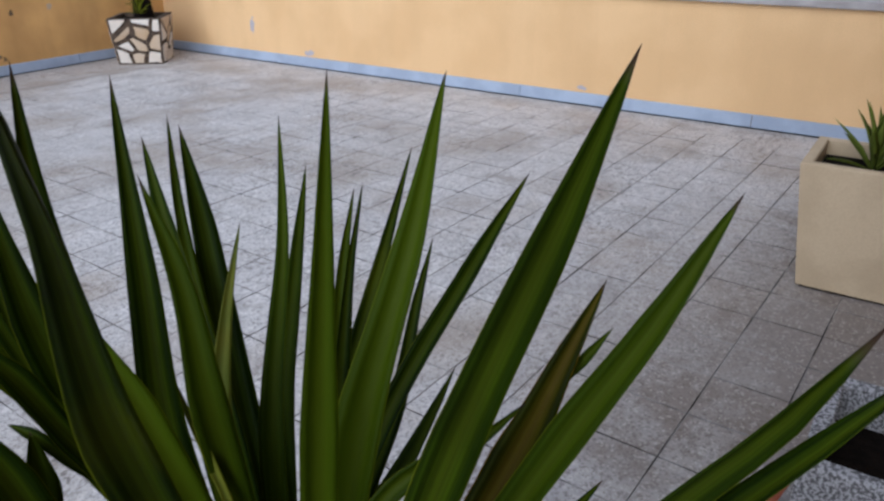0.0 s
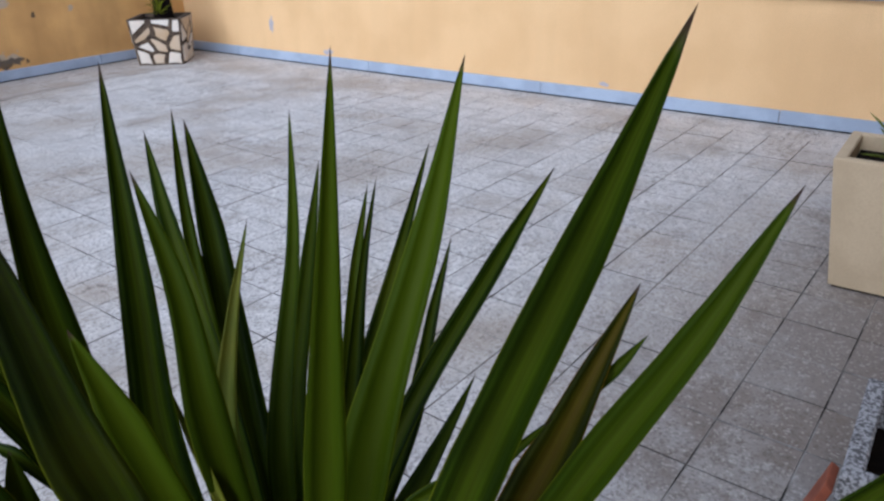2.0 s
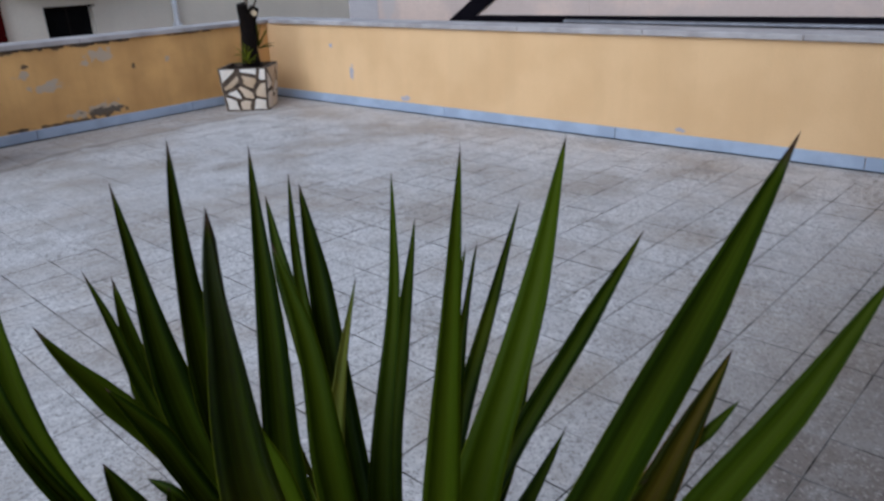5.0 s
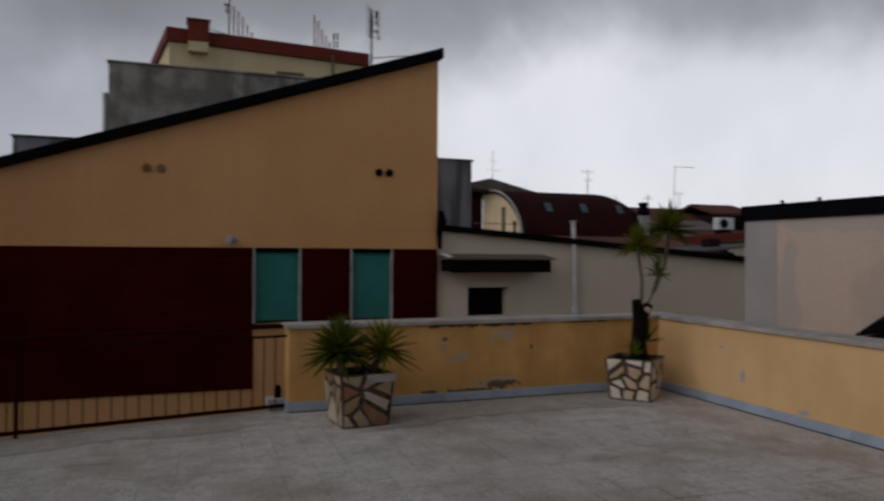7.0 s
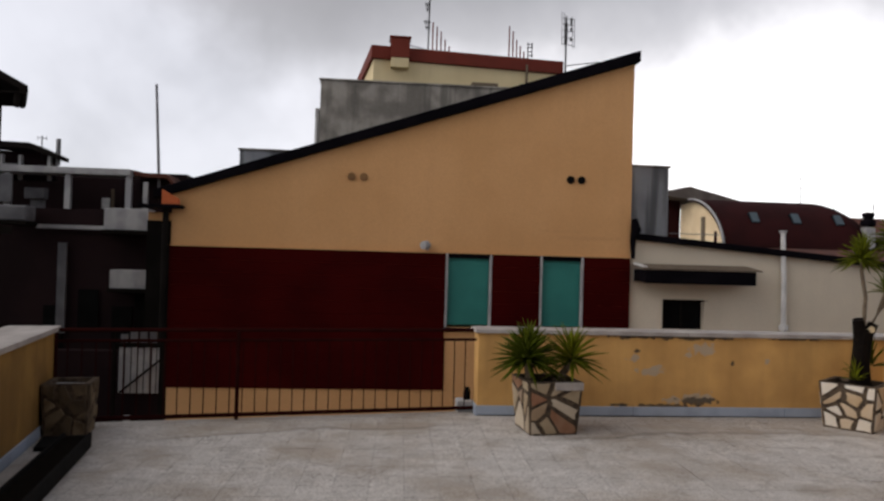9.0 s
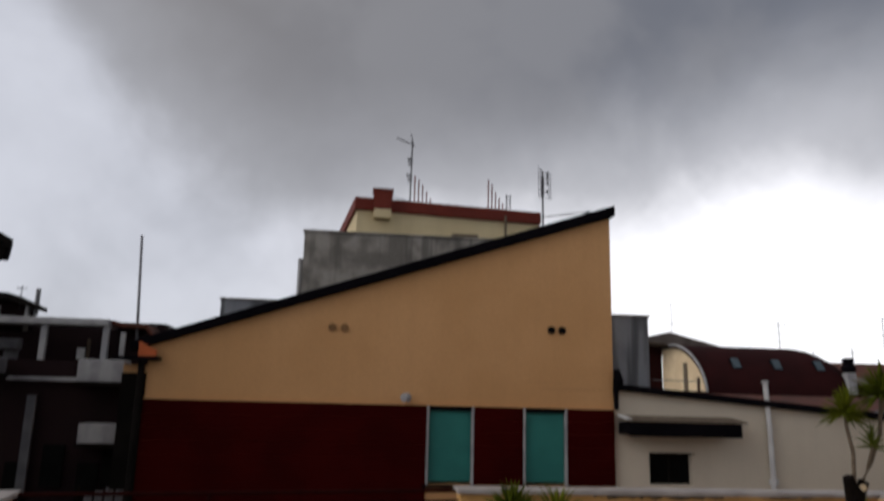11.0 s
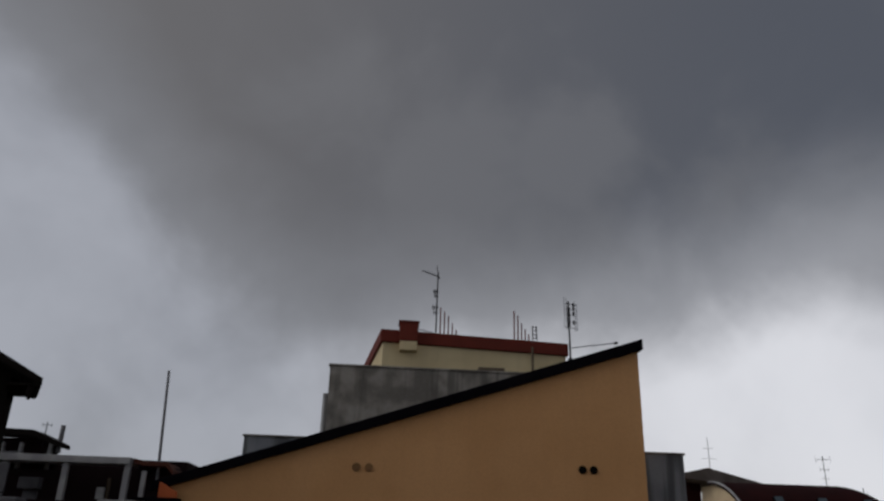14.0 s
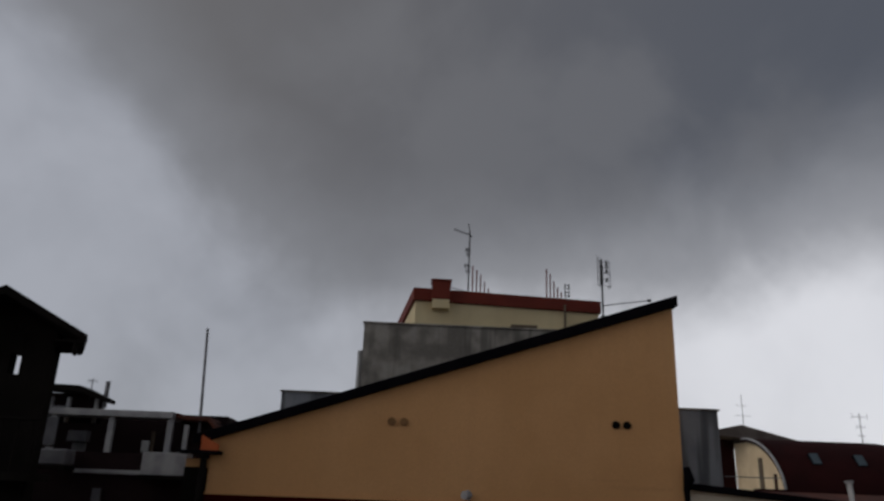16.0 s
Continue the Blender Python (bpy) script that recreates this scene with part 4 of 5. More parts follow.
for k in range(7):
    bx, bz = 1.40 - 0.066 * k, 9.485 + 0.022 * k
    part("rod", tube([(bx - 0.03, 21.0 - 0.1, bz - 0.085), (bx + 0.03, 21.2, bz + 0.085)], 0.009, 4), M_aerial, mast)
for z, half, n in ((8.96, 0.13, 3), (8.82, 0.10, 2), (8.46, 0.15, 3), (8.30, 0.11, 2)):
    part("boom", tube([(1.46 - half, 21.1, z + 0.02), (1.46 + half * 0.35, 21.1, z)], 0.013, 5), M_aerial, mast)
    for k in range(n):
        bx = 1.46 - half * (k + 0.4) / n
        part("rod", tube([(bx, 21.1, z - 0.06), (bx, 21.1, z + 0.08)], 0.012, 4), M_aerial, mast)
short = thing("roof_antenna", "short television aerial with stubby arms", "antenna", (4.42, 21.3, 7.46))
part("mast", tube([(4.42, 21.3, 7.46), (4.42, 21.3, 8.10)], 0.016, 6), M_aerial, short)
for z in (7.72, 7.83, 7.95, 8.05):
    part("boom", tube([(4.40, 21.3, z), (4.56, 21.3, z)], 0.014, 5), M_aerial, short)
    part("rod", tube([(4.54, 21.3, z - 0.045), (4.54, 21.3, z + 0.045)], 0.020, 4), M_aerial, short)
grid = thing("roof_antenna", "television mast with an upright grid aerial", "antenna", (5.50, 21.05, 6.6))
part("mast", tube([(5.50, 21.05, 6.6), (5.49, 21.05, 8.86)], 0.028, 6), M_aerial, grid)
part("thick_sleeve", tube([(5.49, 21.03, 8.05), (5.49, 21.03, 8.66)], 0.045, 8), M_aerial, grid)
for dx, z0, z1 in ((-0.12, 8.02, 9.0), (-0.05, 7.98, 8.95), (0.20, 7.92, 8.86), (0.26, 7.95, 8.80)):
    part("grid_wire", tube([(5.49 + dx, 21.05, z0), (5.48 + dx, 21.05, z1)], 0.008, 4), M_aerial, grid)
for z in (8.02, 8.22, 8.42, 8.60, 8.78):
    part("boom", tube([(5.36, 21.05, z + 0.03), (5.74, 21.05, z - 0.02)], 0.008, 4), M_aerial, grid)
for z in (8.18, 8.46, 8.62, 8.74):
    part("dipole", tube([(5.63, 21.02, z - 0.05), (5.63, 21.02, z + 0.06)], 0.028, 6), M_aerial, grid)
part("clamp", tube([(5.50, 21.05, 6.95), (5.50, 21.05, 7.08)], 0.075, 8), M_aerial, grid)
part("side_boom", tube([(5.5, 21.05, 7.40), (6.1, 21.05, 7.50), (6.9, 21.05, 7.62)], 0.014, 6), M_aerial, grid, "thin horizontal boom")
part("boom_tip", tube([(6.86, 21.05, 7.615), (6.96, 21.05, 7.63)], 0.04, 8), M_aerial, grid)

# ---- vaulted roof house ----
vault = thing("vaulted_house", "house with oxblood barrel roof and arched cream gable", "house", (17, 31, GROUND))
bm = bmesh.new()
rows = []
for i in range(13):
    th = i / 12 * math.pi / 2
    s, c = math.sin(th), math.cos(th)
    yv, zv = 30 + 3.2 * (1 - c), 2.3 + 2.47 * s
    xl, xr = 14.95 - 0.2 * s ** 2.2, 21.8 - 1.3 * s ** 2.2
    rows.append([bm.verts.new((xl + (xr - xl) * k / 16, yv, zv)) for k in range(17)])
for r0, r1 in zip(rows, rows[1:]):
    for k in range(16):
        bm.faces.new((r0[k], r0[k + 1], r1[k + 1], r1[k]))
ret = bmesh.ops.extrude_face_region(bm, geom=bm.faces[:])
bmesh.ops.translate(bm, verts=[v for v in ret["geom"] if isinstance(v, bmesh.types.BMVert)], vec=(0.0, 0.12, -0.12))
part("roof", bm, M_vault, vault, "oxblood red barrel roof", smooth=True)
part("wall", box(14.9, 21.3, 30.4, 34, GROUND, 2.35), M_pale_yellow, vault)
cap = [(30.12 + 3.08 * (1 - math.cos(i / 12 * math.pi / 2)), 2.2 + 2.45 * math.sin(i / 12 * math.pi / 2)) for i in range(13)] + [(34.6, 4.65), (34.6, GROUND), (30.12, GROUND)]
gw = part("gable_wall", prism(cap, "x", 14.99, 15.15), M_gable, vault, "cream arched gable wall")
part("gable_door", box(14.95, 14.985, 31.9, 32.25, 2.5, 3.9), M_stem, gw)
part("gable_window", box(14.95, 14.985, 30.75, 30.95, 2.5, 3.2), M_vault, gw)
arch = [(14.93 - 0.2 * math.sin(i / 10 * math.pi / 2) ** 2.2, 29.97 + 3.2 * (1 - math.cos(i / 10 * math.pi / 2)), 2.3 + 2.47 * math.sin(i / 10 * math.pi / 2)) for i in range(11)]
part("arch_rim", tube(arch, 0.05, 6), M_offwhite, vault, "pale arch rim")
part("balcony_floor", box(12.5, 14.95, 29.9, 32.2, 2.35, 2.5), M_offwhite, vault)
part("balcony_rail", tube([(12.5, 29.95, 3.0), (14.7, 29.95, 3.0)], 0.02, 6), M_metal, vault)
part("dark_return", box(14.0, 14.985, 34.65, 35.4, GROUND, 4.85), M_vault, vault)
for x in (16.6, 18.5, 20.5):
    th = math.asin((3.80 - 2.3) / 2.47)
    yv = 30 + 3.2 * (1 - math.cos(th))
    sk = part("skylight", prism([(yv - 0.14, 3.60), (yv + 0.18, 4.02), (yv + 0.10, 4.08), (yv - 0.22, 3.66)], "x", x - 0.15, x + 0.18), M_glass, vault, "roof skylight")
    part("skylight_frame", prism([(yv - 0.10, 3.54), (yv + 0.24, 4.00), (yv + 0.16, 4.06), (yv - 0.18, 3.60)], "x", x - 0.19, x + 0.22), M_black, sk)
part("gable_roof", prism([(13.7, 5.15), (14.8, 5.39), (17.6, 4.72), (17.6, 4.60), (13.7, 4.9)], "y", 33.2, 38), M_grey_roof, vault, "grey gabled roof behind")
antenna((14.95, 33.3, 5.3), 1.45, ((0.95, 0.25, 0), (0.5, 0.35, 0)), "thin grey television aerial on a roof", r=0.012)
antenna((20.3, 33.2, 4.6), 1.5, ((1.35, 0.35, 3), (0.9, 0.2, 2), (0.5, 0.12, 2)), "roof aerial with a small dish", r=0.018)
antenna((22.0, 33.2, 4.0), 0.75, ((0.5, 0.2, 3),), "small grey television aerial on a roof", r=0.018)

# lower clay roofs and far houses to the side
lowroof = thing("clay_roof_house", "low house with weathered clay roof and red fascia", "house", (17, 24, GROUND))
part("wall", box(12.6, 19.8, 23.4, 27.0, GROUND, 1.75), M_cream, lowroof)
part("roof", prism([(23.0, 1.75), (27.2, 2.35), (27.2, 2.45), (23.0, 1.9)], "x", 12.4, 20.0), M_tile_roof, lowroof)
part("ridge_flashing", box(12.4, 20.0, 27.0, 27.3, 2.42, 2.50, 0.01), M_vault, lowroof)
redroof = thing("red_roof_edge", "low building with a brick-red roof edge climbing sideways", "building", (21, 27.5, GROUND))
part("wall", box(18.4, 24.3, 27.4, 29.0, GROUND, 2.05), M_darkwall, redroof)
part("fascia", prism([(17.6, 1.72), (25.2, 2.42), (25.2, 2.76), (17.6, 2.14)], "y", 27.3, 27.5, bev=0.01), M_brick_red, redroof, "brick-red painted fascia")
part("roof", prism([(17.6, 1.95), (25.2, 2.56), (25.2, 2.66), (17.6, 2.05)], "y", 27.5, 29.4), M_tile_roof, redroof)
shed = thing("grey_shed", "low shed with pale corrugated grey roof", "shed", (17, 21, GROUND))
part("wall", box(14.6, 19.2, 20.2, 22.4, GROUND, 1.50), M_offwhite, shed)
part("roof", prism([(14.3, 1.58), (19.4, 1.98), (19.4, 2.05), (14.3, 1.66)], "y", 20.0, 22.6), M_dim, shed, "pale grey corrugated roof")
for k in range(16):
    x = 14.5 + 0.31 * k
    z = 1.66 + (x - 14.3) * 0.39 / 5.1
    part("roof_rib", box(x, x + 0.06, 20.0, 22.6, z - 0.01, z + 0.03), M_dim, shed)
part("vent_box", box(17.4, 17.9, 20.6, 21.0, 1.86, 2.22, 0.02), M_darkwall, shed)
far_specs = (((22.6, 25.4, 36, 41, 3.0, 3.7), M_tile_roof, M_pale_yellow, "distant cream house with clay roof"), ((25.8, 29.4, 33.4, 38, 2.8, 3.5), M_grey_roof, M_offwhite, "distant pale house with grey roof"),
             ((22.6, 24.4, 29.6, 31, 2.0, 2.6), M_grey_roof, M_offwhite, "distant pale house with grey roof"), ((24.9, 29.5, 29.6, 33, 2.2, 2.8), M_tile_roof, M_cream, "distant cream house with clay roof"),
             ((29.0, 40.0, 40, 46, 3.7, 4.75), M_tile_roof, M_pale_yellow, "distant cream house with clay roof"), ((33.4, 36.4, 39.0, 43.0, 4.3, 4.95), M_tile_roof, M_darkwall, "distant dark dormer house with clay roof"), ((31, 38, 28, 34, 2.4, 3.2), M_tile_roof, M_cream, "distant cream house with clay roof"))
for (x0, x1, y0, y1, ze, zr), mr, mw, lab in far_specs:
    h = thing("far_house", lab, "house", ((x0 + x1) / 2, (y0 + y1) / 2, GROUND), "far houses")
    part("wall", box(x0, x1, y0, y1, GROUND, ze), mw, h)
    part("roof", prism([(y0 - 0.3, ze), ((y0 + y1) / 2, zr), (y1 + 0.3, ze), (y1 + 0.3, ze + 0.15), ((y0 + y1) / 2, zr + 0.18), (y0 - 0.3, ze + 0.15)], "x", x0 - 0.3, x1 + 0.3), mr, h)
    for k in range(2):
        wx = x0 + (x1 - x0) * (0.3 + 0.4 * k)
        part("window", box(wx - 0.3, wx + 0.3, y0 - 0.03, y0 - 0.002, ze - 1.3, ze - 0.4), M_void, h)
stackpipe = thing("brick_chimney", "pale chimney stack with dark cowl", "chimney", (21.6, 30, 2.2))
part("stack", box(21.40, 21.82, 30, 30.4, 2.0, 3.55, 0.02), M_offwhite, stackpipe)
part("cap", tube([(21.6, 30.2, 3.55), (21.6, 30.2, 3.66), (21.6, 30.2, 3.84), (21.6, 30.2, 3.9), (21.6, 30.2, 4.14), (21.6, 30.2, 4.2)], [0.2, 0.32, 0.3, 0.18, 0.27, 0.15], 12), M_black, stackpipe)
ac = thing("air_conditioner", "white outdoor air conditioner unit on a bracket", "air conditioner", (26.1, 29.9, 2.2))
part("case", box(25.62, 26.60, 29.6, 30.0, 2.94, 3.54, 0.03), M_white, ac)
part("bracket", box(25.7, 26.5, 29.65, 29.95, 2.2, 2.938), M_soot, ac)
part("fan_grille", tube([(25.95, 29.59, 3.24), (25.95, 29.55, 3.24)], 0.23, 14), M_void, ac)
flagmast = thing("roof_antenna", "thin mast with one long arm at its top", "antenna", (23.45, 30.3, 2.6))
part("mast", tube([(23.45, 30.3, 2.5), (23.52, 30.3, 6.06)], 0.015, 6), M_aerial, flagmast)
part("arm", tube([(23.49, 30.3, 6.04), (24.72, 30.3, 6.06)], 0.012, 5), M_aerial, flagmast)
antenna((30.4, 42.0, 4.4), 1.4, ((1.1, 0.3, 3),), "thin grey television aerial on a roof", r=0.025)
antenna((33.0, 42.0, 4.6), 1.2, ((1.3, 0.3, 3),), "thin grey television aerial on a roof", r=0.025)

# ---- dark buildings on the west side ----
dk = thing("dark_apartment_house", "dark brown apartment house with white framed loggias", "building", (-6, 15, GROUND))
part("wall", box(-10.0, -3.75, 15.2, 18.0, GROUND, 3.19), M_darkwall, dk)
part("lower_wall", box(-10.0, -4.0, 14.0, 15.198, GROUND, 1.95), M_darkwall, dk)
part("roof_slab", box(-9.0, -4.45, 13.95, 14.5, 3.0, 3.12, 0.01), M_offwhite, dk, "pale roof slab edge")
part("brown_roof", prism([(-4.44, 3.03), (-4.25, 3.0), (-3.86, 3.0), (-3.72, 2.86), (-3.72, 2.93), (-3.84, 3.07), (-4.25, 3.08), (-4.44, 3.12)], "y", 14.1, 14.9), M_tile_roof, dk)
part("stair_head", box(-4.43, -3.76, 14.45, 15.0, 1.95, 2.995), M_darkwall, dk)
for x in (-8.0, -6.62, -5.57, -4.5):
    part("post", box(x - 0.05, x + 0.05, 14.0, 14.1, 2.0, 3.0, 0.006), M_offwhite, dk, "white loggia post")
part("thin_post", box(-4.24, -4.16, 14.02, 14.1, 2.38, 2.90, 0.006), M_offwhite, dk, "white loggia post")
part("loggia_parapet", box(-9.0, -4.78, 13.98, 14.06, 2.0, 2.36, 0.006), M_darkwall, dk)
part("ledge", box(-6.05, -4.80, 13.9, 14.05, 1.99, 2.06, 0.006), M_offwhite, dk, "pale balcony ledge")
for z0, z1, x0 in ((1.99, 2.38, -4.77), (0.95, 1.28, -4.64)):
    b = part("balcony", box(x0, -4.0, 13.6, 13.998, z0, z1, 0.01), M_offwhite, dk, "pale grey balcony front")
    part("balcony_slab", box(x0 - 0.03, -3.98, 13.56, 13.998, z0 - 0.07, z0 - 0.002, 0.006), M_soot, b)
b = part("balcony", box(-6.55, -6.05, 13.5, 13.9, 2.10, 2.37, 0.03), M_dim, dk, "grimy grey balcony front")
part("balcony_slab", box(-6.58, -6.02, 13.46, 13.9, 2.03, 2.098, 0.006), M_soot, b)
part("stair_wall", box(-6.74, -6.50, 13.94, 13.978, 2.45, 2.95, 0.006), M_dim, dk, "grimy pale wall strip")
part("pale_pier", box(-5.67, -5.52, 13.93, 13.998, 0.1, 1.74), M_dim, dk, "pale wall strip")
part("awning_box", box(-6.45, -6.1, 14.3, 14.5, 2.55, 2.75, 0.01), M_dim, dk)
part("white_curtain", box(-6.4, -6.15, 14.45, 14.5, 2.05, 2.54), M_dim, dk)
part("lit_pane", box(-5.36, -5.22, 15.15, 15.198, 2.45, 2.66), M_white, dk)
part("door_leaf", box(-5.0, -4.95, 14.6, 14.65, 2.0, 2.8), M_stem, dk)
for k, x in enumerate((-5.9, -5.3, -4.7, -4.3)):
    w = part("window", box(x, x + 0.35, 13.965, 13.998, 0.2 if k % 2 else -0.6, 0.9 if k % 2 else 0.6), M_void, dk)
ph = thing("rooftop_shelter", "dark rooftop shelter with shallow roof", "shelter", (-6.6, 16.5, 3.0))
part("roof", prism([(-7.9, 3.50), (-6.35, 3.46), (-5.85, 3.28), (-5.85, 3.36), (-6.35, 3.57), (-7.9, 3.60)], "y", 14.2, 14.75), M_soot, ph)
for x in (-7.5, -6.95, -6.62, -6.1):
    part("post", box(x, x + 0.05, 14.4, 14.5, 2.9, 3.36), M_offwhite, ph)
part("low_panel", box(-7.4, -6.65, 14.42, 14.48, 3.031, 3.2), M_dim, ph)
part("back_wall", box(-7.85, -6.02, 14.6, 14.7, 2.9, 3.455), M_darkwall, ph)
solid("roof_chimney_pipe", tube([(-5.95, 14.5, 3.2), (-5.95, 14.5, 3.70)], 0.045, 8), M_metal, "short grey chimney pipe on a shelter roof", "chimney")
antenna((-6.25, 14.5, 3.3), 0.45, ((0.4, 0.08, 2),), "thin grey television aerial on a roof", r=0.01)
solid("roof_pole", tube([(-4.02, 14.3, 2.6), (-4.14, 14.3, 4.78)], [0.03, 0.024], 8), M_metal, "tall thin grey pole standing above the roofs", "pole")

def sheared(bm, y0=9.7, k=-0.47):
    for v in bm.verts:
        v.co.x += (v.co.y - y0) * k
    return bm


ev = thing("eaved_house", "dark timber house with deep sloping eaves", "house", (-6.5, 11, GROUND))
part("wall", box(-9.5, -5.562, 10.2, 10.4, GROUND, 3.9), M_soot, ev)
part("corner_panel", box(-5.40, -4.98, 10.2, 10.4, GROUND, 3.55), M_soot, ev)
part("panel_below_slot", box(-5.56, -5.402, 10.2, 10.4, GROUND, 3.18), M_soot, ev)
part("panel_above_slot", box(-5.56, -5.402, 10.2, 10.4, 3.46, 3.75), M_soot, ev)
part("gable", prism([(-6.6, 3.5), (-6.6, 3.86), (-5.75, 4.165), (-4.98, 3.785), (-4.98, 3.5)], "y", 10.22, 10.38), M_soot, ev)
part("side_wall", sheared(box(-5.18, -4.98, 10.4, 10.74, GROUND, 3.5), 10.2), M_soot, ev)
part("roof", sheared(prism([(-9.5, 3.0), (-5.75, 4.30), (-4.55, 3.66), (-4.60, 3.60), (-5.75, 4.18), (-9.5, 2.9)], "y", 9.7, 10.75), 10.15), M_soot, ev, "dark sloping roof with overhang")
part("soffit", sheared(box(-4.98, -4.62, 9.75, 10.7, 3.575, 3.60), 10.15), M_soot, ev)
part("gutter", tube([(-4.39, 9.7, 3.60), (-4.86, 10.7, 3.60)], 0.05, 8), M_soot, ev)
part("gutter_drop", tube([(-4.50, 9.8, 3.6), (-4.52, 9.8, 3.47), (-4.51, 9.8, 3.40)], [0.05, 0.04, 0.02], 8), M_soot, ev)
part("balcony", box(-6.4, -4.7, 9.6, 10.198, 1.8, 1.9), M_soot, ev)
for k in range(9):
    part("baluster", tube([(-6.3 + 0.19 * k, 9.65, 1.9), (-6.3 + 0.19 * k, 9.65, 2.55)], 0.015, 5), M_soot, ev)
part("balcony_rail", tube([(-6.4, 9.65, 2.55), (-4.7, 9.65, 2.55)], 0.025, 6), M_soot, ev)

ev.location.x -= 0.04
gate = thing("slatted_gate", "grimy white slatted gate in the alley", "gate", (-3.75, 13, GROUND))
for k in range(9):
    part("slat", box(-4.24 + 0.105 * k, -4.155 + 0.105 * k, 13.0, 13.03, -0.80, -0.02 - 0.01 * (k % 2), 0.004), M_offwhite, gate)
for k in range(6):
    part("upper_slat", box(-4.22 + 0.16 * k, -4.10 + 0.16 * k, 13.0, 13.03, 0.06, 0.20 + 0.05 * k, 0.004), M_dim, gate)
part("middle_rail", box(-4.30, -3.25, 12.985, 13.025, -0.005, 0.045), M_soot, gate)
part("cross_bar", tube([(-4.2, 12.97, -0.78), (-3.35, 12.97, -0.05)], 0.02, 6), M_soot, gate)
part("frame_post", box(-4.34, -4.30, 12.98, 13.05, GROUND, 0.3), M_soot, gate)
part("frame_post", box(-3.27, -3.23, 12.98, 13.05, GROUND, 0.6), M_soot, gate)
solid("alley_post", box(-4.02, -3.93, 12.6, 12.69, GROUND, -1.1, 0.006), M_offwhite, "pale square post standing in the dark alley", "post")
alley = solid("wall_alley", box(-9.5, -3.1, 13.1, 13.3, GROUND, -0.1), M_darkwall, "dark rendered alley wall", "wall", "structure")


# ---- clad pots ----
def clip(poly, n, d):
    out = []
    for i, p in enumerate(poly):
        q = poly[(i + 1) % len(poly)]
        a, b = p[0] * n[0] + p[1] * n[1] - d, q[0] * n[0] + q[1] * n[1] - d
        if a <= 0:
            out.append(p)
        if (a < 0) != (b < 0) and a != b:
            f = a / (a - b)
            out.append((p[0] + (q[0] - p[0]) * f, p[1] + (q[1] - p[1]) * f))
    return out


def crazy_cells(rng, w, h, nx, ny, gap):
    """Irregular flat stones that fill a w by h face, with mortar gaps."""
    seeds = [((i + 0.5 + rng.uniform(-0.5, 0.5) + 0.3 * (j % 2)) * w / nx, (j + 0.5 + rng.uniform(-0.5, 0.5)) * h / ny) for i in range(nx) for j in range(ny) if rng.random() < 0.8]
    for k, s in enumerate(seeds):
        cell = [(0.008, 0.008), (w - 0.008, 0.008), (w - 0.008, h - 0.008), (0.008, h - 0.008)]
        for m, o in enumerate(seeds):
            if m == k or not cell:
                continue
            n = Vector((o[0] - s[0], o[1] - s[1]))
            ln = n.length
            n /= ln
            mid = ((o[0] + s[0]) / 2, (o[1] + s[1]) / 2)
            cell = clip(cell, n, n.x * mid[0] + n.y * mid[1] - gap * rng.uniform(0.35, 1.9))
        if len(cell) >= 3:
            area = abs(sum(p[0] * q[1] - q[0] * p[1] for p, q in zip(cell, cell[1:] + cell[:1]))) / 2
            if area > 0.0006:
                cx, cz = sum(p[0] for p in cell) / len(cell), sum(p[1] for p in cell) / len(cell)
                rough = []
                for p, q in zip(cell, cell[1:] + cell[:1]):
                    k1, k2 = rng.uniform(0.86, 1.0), rng.uniform(0.82, 1.02)
                    rough.append((cx + (p[0] - cx) * k1, cz + (p[1] - cz) * k1))
                    if math.dist(p, q) > 0.05:
                        f = rng.uniform(0.35, 0.65)
                        mx, mz = p[0] + (q[0] - p[0]) * f, p[1] + (q[1] - p[1]) * f
                        rough.append((cx + (mx - cx) * k2, cz + (mz - cz) * k2))
                yield rough


